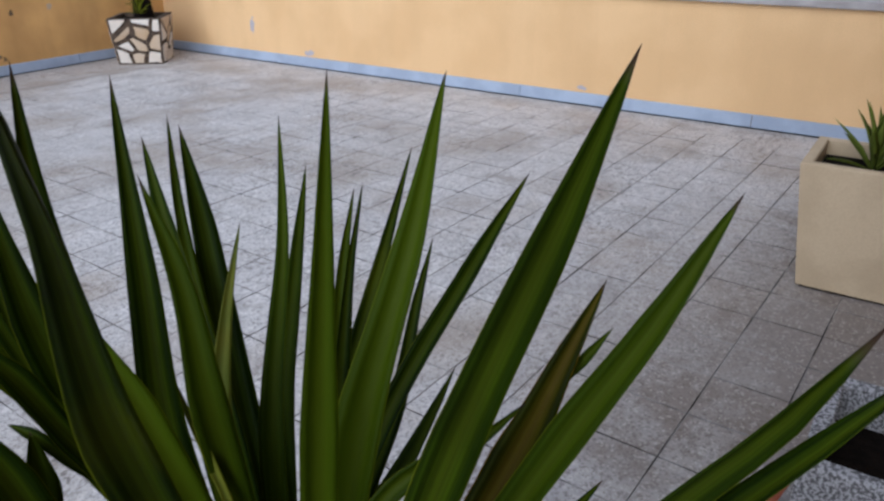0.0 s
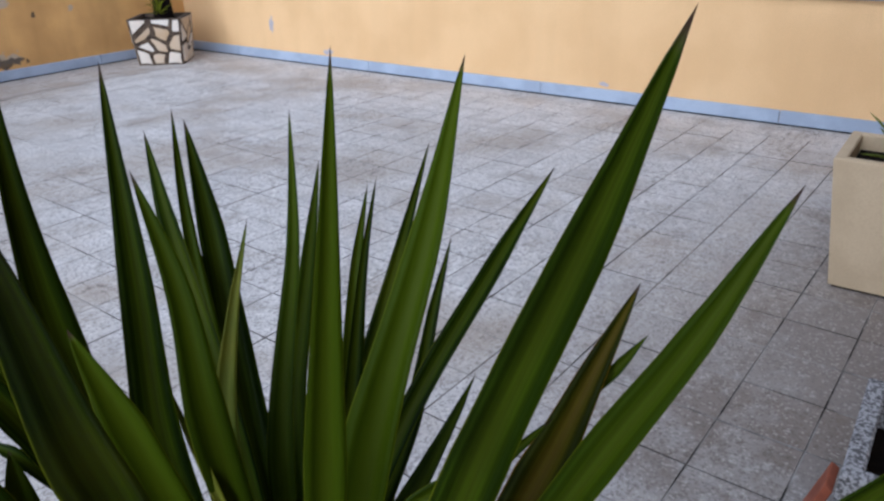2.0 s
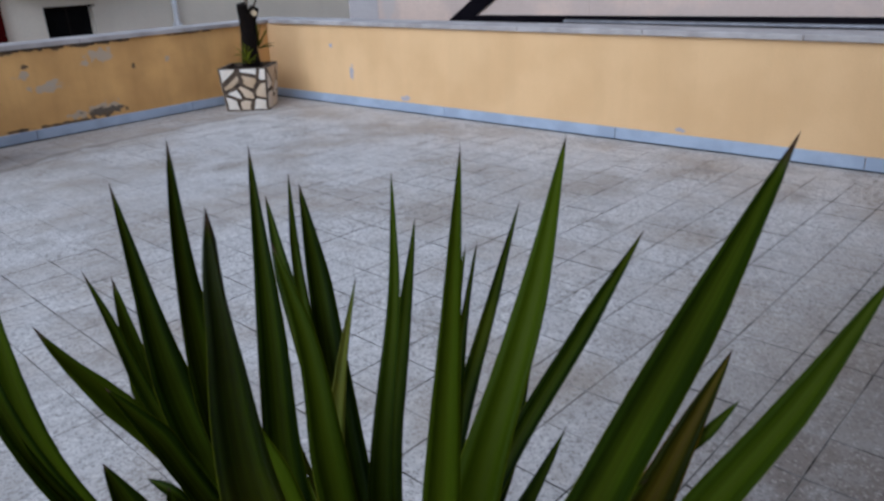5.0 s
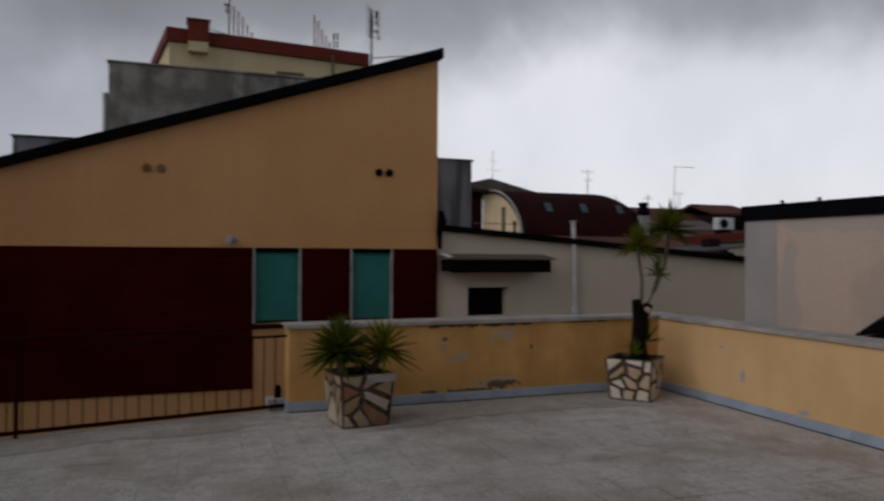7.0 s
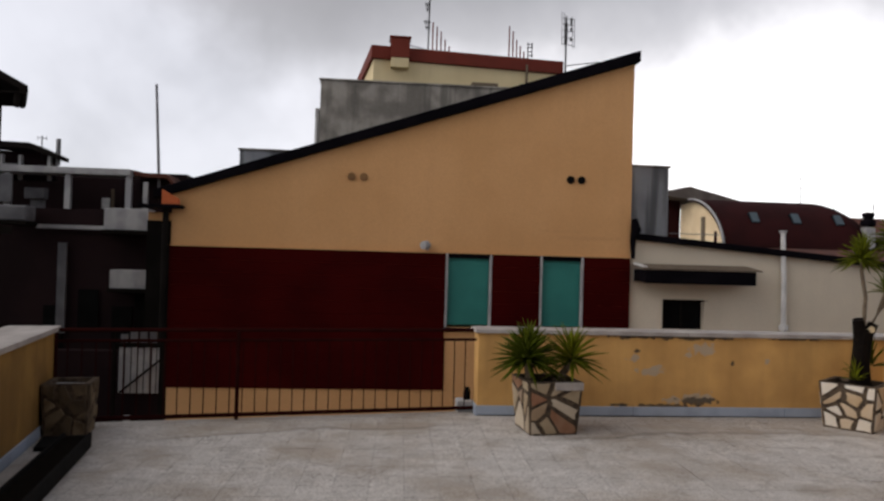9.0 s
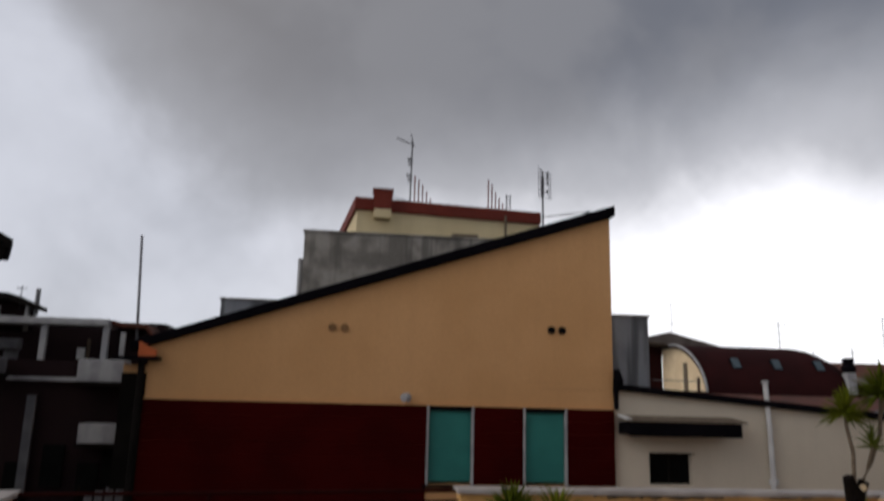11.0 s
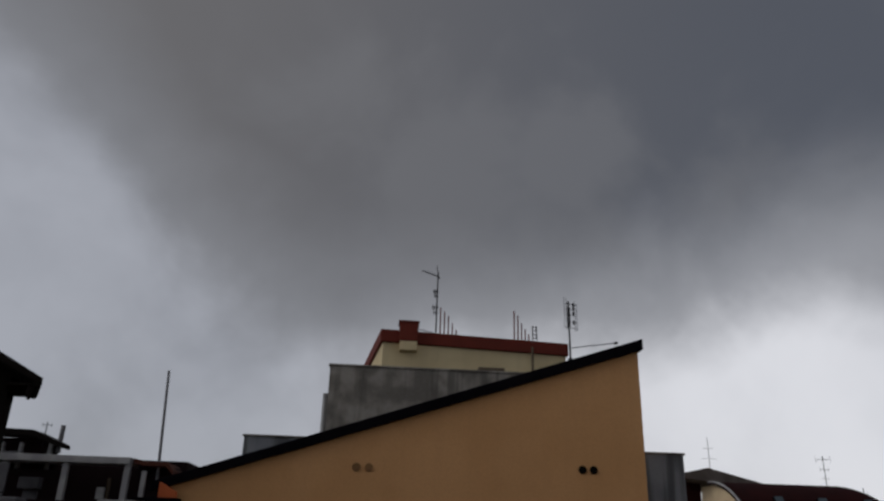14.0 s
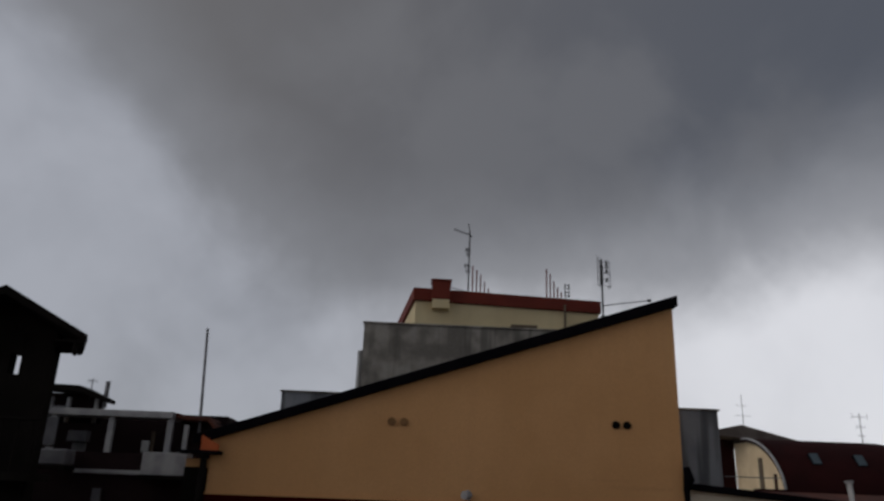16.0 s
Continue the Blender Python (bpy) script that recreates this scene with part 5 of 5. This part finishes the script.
def clad_pot(name, label, at, base, top, height, turn, seed, fill, fill_label, nx=3, ny=4, stone=None):
    """A tapered pot of mortar with split stones set in its four faces."""
    rng = random.Random(seed)
    t = thing(name, label, "plant pot", at, "stone clad pots")
    rot = Matrix.Translation(at) @ Matrix.Rotation(radians(turn), 4, "Z")
    b, tp = base / 2, top / 2
    bm = bmesh.new()
    lo = [bm.verts.new(rot @ Vector((sx * b, sy * b, 0))) for sx, sy in ((-1, -1), (1, -1), (1, 1), (-1, 1))]
    hi = [bm.verts.new(rot @ Vector((sx * tp, sy * tp, height))) for sx, sy in ((-1, -1), (1, -1), (1, 1), (-1, 1))]
    ti = tp - 0.045
    inn = [bm.verts.new(rot @ Vector((sx * ti, sy * ti, height))) for sx, sy in ((-1, -1), (1, -1), (1, 1), (-1, 1))]
    dn = [bm.verts.new(rot @ Vector((sx * ti, sy * ti, height - 0.08))) for sx, sy in ((-1, -1), (1, -1), (1, 1), (-1, 1))]
    bm.faces.new(lo[::-1])
    for k in range(4):
        j = (k + 1) % 4
        bm.faces.new((lo[k], lo[j], hi[j], hi[k]))
        bm.faces.new((hi[k], hi[j], inn[j], inn[k]))
        bm.faces.new((inn[k], inn[j], dn[j], dn[k]))
    shell = part("shell", bm, M_mortar, t, "dark brown mortar body")
    bm = bmesh.new()
    vs = [bm.verts.new(rot @ Vector((sx * (ti - 0.001), sy * (ti - 0.001), height - 0.05 + rng.uniform(-0.01, 0.015)))) for sx, sy in ((-1, -1), (1, -1), (1, 1), (-1, 1))]
    bm.faces.new(vs)
    part("soil", bm, fill, t, fill_label)
    for k in range(4):
        turn_k = rot @ Matrix.Rotation(k * math.pi / 2, 4, "Z")
        for cell in crazy_cells(rng, base, height, nx, ny, 0.0135):
            # shrink each stone by its mortar gap, then taper it to the face
            cx, cz = sum(p[0] for p in cell) / len(cell), sum(p[1] for p in cell) / len(cell)
            proud = rng.uniform(0.006, 0.014)
            bm = bmesh.new()
            rings = []
            for shrink, out in ((1.0, -0.004), (0.99, proud * 0.6), (0.92, proud)):
                ring = []
                for px, pz in cell:
                    u, z = cx + (px - cx) * shrink, cz + (pz - cz) * shrink
                    f = z / height
                    half = b + (tp - b) * f
                    ring.append(bm.verts.new(turn_k @ Vector(((u / base - 0.5) * 2 * half * 0.97, -half - out, z))))
                rings.append(ring)
            n = len(cell)
            for r0, r1 in zip(rings, rings[1:]):
                for i in range(n):
                    bm.faces.new((r0[i], r0[(i + 1) % n], r1[(i + 1) % n], r1[i]))
            bm.faces.new(rings[-1])
            part("stone", bm, stone or M_stone, t)
    return t


pot_a = clad_pot("stone_clad_pot", "square pot clad in split stone holding two small yuccas", (1.70, 7.02, 0), 0.46, 0.54, 0.50, 6, 31, M_soil, "dark soil", 3, 4, M_stone_rust)
clad_pot("stone_clad_pot", "square pot clad in white and tan split stone", (5.01, 7.20, 0), 0.46, 0.54, 0.47, -50, 41, M_soil, "dark soil", 3, 4)
clad_pot("stone_clad_pot", "square stone clad pot with pale gravel, no plant", (-2.63, 6.80, 0), 0.34, 0.38, 0.46, 8, 37, M_offwhite, "pale gravel top", 3, 4, M_stone_shaded)
solid("pot_saucer", slab_along((left_x(6.0) + 0.06, 6.15), (left_x(6.5) + 0.06, 6.52), -0.36, 0.0, 0.0, 0.035, 0.005), M_plastic, "flat black plastic tray on the floor", "tray")
tr0, tr1 = Vector((-1.95, 4.0)), Vector((-2.27, 6.32))
trough = thing("long_plastic_trough", "long low black plastic planting trough", "trough", (-2.1, 5.3, 0))
bmt = slab_along(tr0, tr1, 0.0, 0.02, 0.0, 0.12)
slab_along(tr0, tr1, 0.20, 0.22, 0.0, 0.12, 0, bmt)
slab_along(tr0, tr1, 0.02, 0.20, 0.0, 0.02, 0, bmt)
part("shell", bmt, M_plastic, trough)
part("soil", slab_along(tr0, tr1, 0.021, 0.199, 0.02, 0.09), M_soil, trough)

rim = Matrix.Translation((1.69, 7.02, 0)) @ Matrix.Rotation(radians(6), 4, "Z")
bm = box(0.0, 0.275, -0.302, -0.262, 0.425, 0.498, 0.006)
bmesh.ops.transform(bm, matrix=rim, verts=bm.verts[:])
part("rim_stone", bm, M_coping, pot_a, "pale rim slab")

# ---- small yuccas ----
rng = random.Random(5)
ya = thing("small_yucca", "small green yucca with two leafy heads in a pot", "plant", (1.6, 7.1, 0.47))
part("stem", tube([(1.54, 7.03, 0.45), (1.52, 7.0, 0.60), (1.50, 6.98, 0.70)], [0.05, 0.045, 0.04], 8), M_stem, ya)
part("stem", tube([(1.80, 7.06, 0.45), (1.89, 7.03, 0.58), (1.94, 7.0, 0.70)], [0.04, 0.035, 0.03], 8), M_stem, ya)
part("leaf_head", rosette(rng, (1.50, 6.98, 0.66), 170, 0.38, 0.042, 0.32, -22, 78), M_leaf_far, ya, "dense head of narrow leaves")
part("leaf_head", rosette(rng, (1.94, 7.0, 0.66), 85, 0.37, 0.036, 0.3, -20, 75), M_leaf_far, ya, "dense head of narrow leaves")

yb = thing("cut_back_yucca", "yucca with thick cut dark trunk and thin sprouts", "plant", (5.06, 7.21, 0.44))
part("trunk", tube([(5.07, 7.21, 0.42), (5.06, 7.2, 0.62), (5.07, 7.19, 0.85), (5.08, 7.18, 1.02)], [0.11, 0.09, 0.085, 0.10], 12), M_trunk, yb)
part("cut_stub", tube([(5.04, 7.18, 0.95), (4.99, 7.15, 1.12)], [0.07, 0.055], 10), M_trunk, yb)
part("cut_stub", tube([(5.11, 7.18, 0.95), (5.17, 7.16, 1.08)], [0.06, 0.05], 10), M_trunk, yb)
part("cut_face", tube([(5.1, 7.09, 1.02), (5.09, 7.075, 1.022)], [0.035, 0.03], 10), M_planter, yb, "pale cut wood face")
part("sprout", tube([(5.07, 7.18, 1.0), (5.09, 7.18, 1.35), (5.04, 7.18, 1.62), (5.04, 7.18, 1.78)], [0.022, 0.02, 0.019, 0.018], 8), M_stem, yb)
part("sprout", tube([(5.14, 7.18, 1.03), (5.27, 7.18, 1.25), (5.39, 7.16, 1.55), (5.45, 7.16, 1.98)], [0.026, 0.022, 0.02, 0.018], 8), M_stem, yb)
part("side_sprout", tube([(5.23, 7.18, 1.20), (5.25, 7.14, 1.34), (5.27, 7.12, 1.44)], [0.014, 0.012, 0.011], 6), M_stem, yb)
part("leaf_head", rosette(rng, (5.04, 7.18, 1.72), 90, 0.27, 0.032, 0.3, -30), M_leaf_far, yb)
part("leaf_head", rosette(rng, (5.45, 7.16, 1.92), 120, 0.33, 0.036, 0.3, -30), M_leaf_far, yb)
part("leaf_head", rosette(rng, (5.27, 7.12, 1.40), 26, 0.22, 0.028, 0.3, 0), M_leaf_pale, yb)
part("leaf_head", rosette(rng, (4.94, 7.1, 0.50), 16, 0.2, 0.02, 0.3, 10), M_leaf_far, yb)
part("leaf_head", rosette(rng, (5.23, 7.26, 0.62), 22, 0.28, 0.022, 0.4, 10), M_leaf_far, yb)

# ---- cream planter near the east wall ----
px0, px1, py0, py1, pz = 3.17, 3.62, -0.32, 0.305, 0.52
planter = thing("cream_planter", "square cream painted concrete planter with dark soil", "planter", (3.4, 0.0, 0))
bm = open_box(px0, px1, py0, py1, 0.012, pz, 0.045, 0.14, (-0.05, 0.06, 0.03, 0.08))
part("shell", bm, M_planter, planter)
part("foot", box(px0 + 0.012, px1 - 0.012, py0 + 0.012, py1 - 0.012, 0.0, 0.03), M_soot, planter)
part("soil", box(px0 + 0.10, px1 + 0.01, py0 + 0.02, py1 + 0.03, 0.381, 0.455), M_soil, planter)
yc = thing("young_yucca", "young pale green yucca sprouting beside a dark trunk", "plant", (3.4, 0.1, 0.44))
part("trunk", tube([(3.47, 0.03, 0.42), (3.48, 0.02, 0.7), (3.50, 0.0, 1.0)], [0.07, 0.06, 0.055], 10), M_trunk, yc)
part("leaf_head", rosette(rng, (3.45, 0.14, 0.46), 22, 0.27, 0.032, 0.12, 24), M_leaf_pale, yc)
part("leaf_head", rosette(rng, (3.45, -0.14, 0.50), 14, 0.22, 0.028, 0.12, 24), M_leaf_far, yc)

# ---- speckled concrete trough ----
sx0, sx1, sy0, sy1, sz = 1.53, 1.95, -0.60, 0.06, 0.35
gran = thing("concrete_trough", "rough speckled concrete trough with black soil inside", "planter", (1.7, -0.2, 0))
bm = open_box(sx0, sx1, sy0, sy1, 0.0, sz, 0.042, 0.3)
part("shell", bm, M_granite, gran)
part("soil", box(sx0 + 0.043, sx1 - 0.043, sy0 + 0.043, sy1 - 0.043, 0.051, 0.24), M_soil, gran)

shard = thing("clay_tile", "broken terracotta tile leaning on the concrete trough", "tile", (1.65, 0.09, 0))
part("slab", prism([(0.135, 0.0), (0.155, 0.0), (0.085, 0.25), (0.066, 0.24)], "x", 1.60, 1.70, bev=0.003), M_clay, shard)

# ---- the large yucca in front ----
CROWN = Vector((0.41, 0.42, 0.58))
yucca = thing("large_yucca", "large yucca with broad glossy upright green leaves", "plant", (CROWN.x, CROWN.y, 0.42))
# each blade: its tip, a point midway, one low down, its root, and the widths midway and low down
BLADES_A = (
    (0.496, 0.415, 1.335, 0.481, 0.419, 1.197, 0.452, 0.419, 0.992, 0.418, 0.420, 0.600, 0.017, 0.038),
    (0.760, 0.473, 1.284, 0.639, 0.433, 1.138, 0.527, 0.431, 0.934, 0.431, 0.422, 0.600, 0.031, 0.055),
    (0.472, 0.146, 1.379, 0.480, 0.194, 1.249, 0.472, 0.266, 1.050, 0.421, 0.392, 0.600, 0.029, 0.046),
    (0.473, 0.686, 1.304, 0.438, 0.639, 1.104, 0.408, 0.602, 0.937, 0.500, 0.584, 0.540, 0.030, 0.047),
    (0.656, 0.109, 1.238, 0.619, 0.157, 1.111, 0.587, 0.211, 0.996, 0.442, 0.382, 0.600, 0.029, 0.039),
    (0.152, 0.239, 1.405, 0.208, 0.336, 1.309, 0.267, 0.431, 1.117, 0.384, 0.422, 0.600, 0.015, 0.047),
    (0.330, -0.008, 1.312, 0.331, 0.018, 1.256, 0.348, 0.056, 1.181, 0.399, 0.354, 0.600, 0.011, 0.016),)
BLADES_B = (
    (0.343, -0.026, 1.293, 0.339, 0.002, 1.243, 0.352, 0.026, 1.192, 0.400, 0.349, 0.600, 0.011, 0.015),
    (1.025, 0.493, 1.081, 0.864, 0.495, 0.986, 0.692, 0.515, 0.843, 0.551, 0.568, 0.540, 0.027, 0.030),
    (0.914, 0.919, 1.138, 0.816, 0.829, 0.985, 0.629, 0.695, 0.740, 0.540, 0.601, 0.540, 0.019, 0.039),
    (0.671, 0.953, 1.153, 0.639, 0.879, 1.037, 0.602, 0.778, 0.892, 0.535, 0.616, 0.540, 0.027, 0.033),
    (0.732, 0.970, 1.170, 0.719, 0.962, 1.063, 0.650, 0.852, 0.859, 0.543, 0.629, 0.540, 0.015, 0.028),
    (0.747, 0.966, 1.150, 0.733, 0.928, 0.992, 0.629, 0.768, 0.705, 0.540, 0.614, 0.540, 0.040, 0.065),
    (0.999, 0.949, 1.021, 0.878, 0.870, 0.899, 0.710, 0.762, 0.725, 0.554, 0.613, 0.540, 0.024, 0.043),)
BLADES_C = (
    (0.776, 0.621, 1.115, 0.731, 0.612, 1.025, 0.653, 0.586, 0.847, 0.544, 0.581, 0.540, 0.011, 0.029),
    (0.353, 0.630, 1.342, 0.346, 0.627, 1.264, 0.346, 0.624, 1.106, 0.489, 0.588, 0.540, 0.014, 0.036),
    (0.848, 0.701, 1.069, 0.787, 0.680, 0.977, 0.685, 0.623, 0.811, 0.550, 0.588, 0.540, 0.016, 0.031),
    (1.128, 0.795, 1.049, 0.988, 0.752, 0.921, 0.792, 0.694, 0.738, 0.569, 0.600, 0.540, 0.020, 0.037),
    (0.915, 0.602, 0.985, 0.845, 0.586, 0.907, 0.737, 0.552, 0.789, 0.559, 0.575, 0.540, 0.016, 0.028),
    (0.345, 0.743, 1.286, 0.347, 0.722, 1.174, 0.348, 0.701, 1.071, 0.489, 0.602, 0.540, 0.019, 0.041),
    (0.241, 0.819, 1.298, 0.229, 0.792, 1.192, 0.224, 0.768, 1.091, 0.467, 0.614, 0.540, 0.013, 0.031),)
BLADES_D = (
    (0.327, 0.814, 1.179, 0.335, 0.794, 1.130, 0.347, 0.772, 1.045, 0.489, 0.614, 0.540, 0.009, 0.017),
    (0.358, 0.816, 1.161, 0.355, 0.799, 1.105, 0.353, 0.777, 1.031, 0.490, 0.615, 0.540, 0.016, 0.032),
    (0.214, 0.642, 1.212, 0.233, 0.647, 1.173, 0.264, 0.646, 1.121, 0.474, 0.592, 0.540, 0.011, 0.027),
    (0.193, 0.763, 1.261, 0.195, 0.752, 1.214, 0.196, 0.737, 1.139, 0.462, 0.608, 0.540, 0.009, 0.023),
    (0.588, 0.179, 0.950, 0.560, 0.240, 0.840, 0.530, 0.300, 0.730, 0.500, 0.360, 0.620, 0.026, 0.026),
    (0.621, 0.281, 0.979, 0.563, 0.310, 0.951, 0.511, 0.351, 0.930, 0.428, 0.408, 0.600, 0.014, 0.023),
    (0.225, 0.596, 1.091, 0.242, 0.582, 1.005, 0.257, 0.569, 0.913, 0.271, 0.556, 0.822, 0.045, 0.045),)
BLADES_E = (
    (0.274, 0.635, 1.024, 0.282, 0.614, 1.016, 0.296, 0.593, 0.988, 0.311, 0.572, 0.961, 0.012, 0.012),
    (0.277, 0.600, 1.030, 0.270, 0.592, 0.980, 0.262, 0.593, 0.915, 0.254, 0.594, 0.851, 0.030, 0.030),
    (0.249, 0.617, 1.145, 0.276, 0.600, 1.088, 0.300, 0.590, 1.017, 0.325, 0.580, 0.946, 0.024, 0.024),
    (0.325, 0.552, 1.136, 0.335, 0.517, 1.050, 0.347, 0.476, 0.939, 0.359, 0.434, 0.827, 0.034, 0.034),
    (0.462, 0.654, 1.208, 0.459, 0.609, 1.103, 0.443, 0.574, 0.982, 0.506, 0.579, 0.540, 0.023, 0.040),
    (0.183, 0.754, 1.156, 0.186, 0.747, 1.133, 0.190, 0.739, 1.110, 0.461, 0.609, 0.540, 0.006, 0.010),)
PALE_BLADES = (
    (0.428, 0.602, 0.997, 0.426, 0.587, 0.960, 0.426, 0.566, 0.914, 0.503, 0.577, 0.540, 0.007, 0.011),
    (0.699, 0.792, 1.045, 0.622, 0.754, 0.941, 0.540, 0.695, 0.820, 0.524, 0.601, 0.540, 0.016, 0.033),)
AGEING_BLADES = (
    (0.794, 0.269, 1.054, 0.731, 0.294, 0.949, 0.677, 0.318, 0.851, 0.458, 0.402, 0.600, 0.033, 0.054),)
BLADES = BLADES_A + BLADES_B + BLADES_C + BLADES_D + BLADES_E
HEADS = (CROWN, Vector((0.52, 0.58, 0.52)))
TWIST = Vector((0.05, 0.0, 1.44))
rng = random.Random(9)
def sword_leaf(row, rng):
    tip, mid, low, root = (Vector(row[k:k + 3]) for k in (0, 3, 6, 9))
    face = (TWIST - mid).normalized() + Vector((rng.uniform(-0.38, 0.38), rng.uniform(-0.38, 0.38), rng.uniform(-0.1, 0.25)))
    return spline_blade([root, low, mid, tip], (row[13] * 0.85, row[13], row[12]), face, rng)


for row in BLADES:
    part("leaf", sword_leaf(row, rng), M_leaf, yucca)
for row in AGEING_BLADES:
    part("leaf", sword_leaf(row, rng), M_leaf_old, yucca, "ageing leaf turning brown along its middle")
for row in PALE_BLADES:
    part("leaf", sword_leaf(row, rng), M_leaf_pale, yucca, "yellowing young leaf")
part("leaf_fork", blade(bmesh.new(), (0.735, 0.284, 0.943), (0.770, 0.247, 1.007), 0.014, 0.0, (-0.6, -0.2, 0.5), 6, True), M_leaf, yucca, "torn side tip of a leaf")
for k in range(26):
    az = k * 2.4
    ln = rng.uniform(0.3, 0.46)
    el = radians(rng.uniform(10, 48))
    d = Vector((math.cos(az) * math.cos(el), math.sin(az) * math.cos(el), math.sin(el)))
    root = HEADS[k % 2] + Vector((d.x, d.y, 0)) * 0.03 - Vector((0, 0, rng.uniform(0, 0.08)))
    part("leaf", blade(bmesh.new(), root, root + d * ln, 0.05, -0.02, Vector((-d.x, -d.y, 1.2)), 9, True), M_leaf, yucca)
for h in HEADS:
    part("trunk", tube([(CROWN.x, CROWN.y, 0.34), (h.x, h.y, 0.46), (h.x, h.y, h.z + 0.06)], [0.06, 0.06, 0.04], 12), M_trunk, yucca)
tub = thing("yucca_tub", "cream painted concrete tub under the large yucca", "planter", (CROWN.x, CROWN.y, 0))
bm = box(CROWN.x - 0.2, CROWN.x + 0.2, CROWN.y - 0.2, CROWN.y + 0.2, 0, 0.36, 0.01)
part("shell", bm, M_planter, tub)
part("soil", box(CROWN.x - 0.17, CROWN.x + 0.17, CROWN.y - 0.17, CROWN.y + 0.17, 0.361, 0.38), M_soil, tub)

# ---- floor tiles, 25 cm terrazzo squares ----
TURN = radians(-2.4)
ux, uy = Vector((math.cos(TURN), math.sin(TURN))), Vector((-math.sin(TURN), math.cos(TURN)))
ORIGIN = Vector((2.05, 0.418))
T = 0.25


def inside(p, margin):
    if not (-1.1 + margin < p.y and p.x < XR - 0.005 + 0.12 and p.x > left_x(p.y) - 0.12):
        return False
    if p.x > 1.1:
        return p.y < YF + 0.1
    f = (p.x - RAIL_A[0]) / (RAIL_B[0] - RAIL_A[0])
    return p.y < RAIL_A[1] + (RAIL_B[1] - RAIL_A[1]) * f - margin


def tile_mesh(g=0.0019, c=0.0010):
    h = T / 2 - g
    bm = bmesh.new()
    ring0 = [bm.verts.new((sx * h, sy * h, -0.02)) for sx, sy in ((-1, -1), (1, -1), (1, 1), (-1, 1))]
    ring1 = [bm.verts.new((sx * h, sy * h, -c)) for sx, sy in ((-1, -1), (1, -1), (1, 1), (-1, 1))]
    ring2 = [bm.verts.new((sx * (h - c), sy * (h - c), 0)) for sx, sy in ((-1, -1), (1, -1), (1, 1), (-1, 1))]
    for r0, r1 in ((ring0, ring1), (ring1, ring2)):
        for k in range(4):
            bm.faces.new((r0[k], r0[(k + 1) % 4], r1[(k + 1) % 4], r1[k]))
    bm.faces.new(ring2)
    me = mesh_of(bm, "tile", M_tile)
    me.materials.append(M_grout)
    for p in me.polygons:
        p.material_index = 0 if abs(p.normal.z) > 0.95 else 1
    return me


TILE = tile_mesh()
FAR_TILE = tile_mesh(0.0007, 0.0004)
rng = random.Random(21)
verts, faces = [], []
base_v = [v.co.copy() for v in FAR_TILE.vertices]
base_f = [tuple(p.vertices) for p in FAR_TILE.polygons]
for i in range(-22, 20):
    for j in range(-18, 34):
        c = ORIGIN + ux * ((i + 0.5) * T) + uy * ((j + 0.5) * T)
        if not inside(c, 0.1):
            continue
        m = Matrix.Translation((c.x, c.y, rng.uniform(-0.001, 0.0006))) @ Euler((rng.uniform(-0.0015, 0.0015), rng.uniform(-0.0015, 0.0015), TURN + rng.uniform(-0.004, 0.004))).to_matrix().to_4x4()
        if 1.0 < c.x < 5.3 and 0.0 < c.y < 4.3:
            ob = new("tile", TILE)
            ob.parent = floor
            ob.matrix_basis = m
        else:
            n0 = len(verts)
            verts += [tuple(m @ v) for v in base_v]
            faces += [tuple(n0 + k for k in f) for f in base_f]
me = bpy.data.meshes.new("floor_tiles")
me.from_pydata(verts, [], faces)
me.materials.append(M_tile)
me.materials.append(M_grout)
for p in me.polygons:
    p.material_index = 0 if abs(p.normal.z) > 0.95 else 1
rest = new("floor_tiles", me)
rest.parent = floor
tagged(rest, "grey terrazzo tiles", kind="stuff")
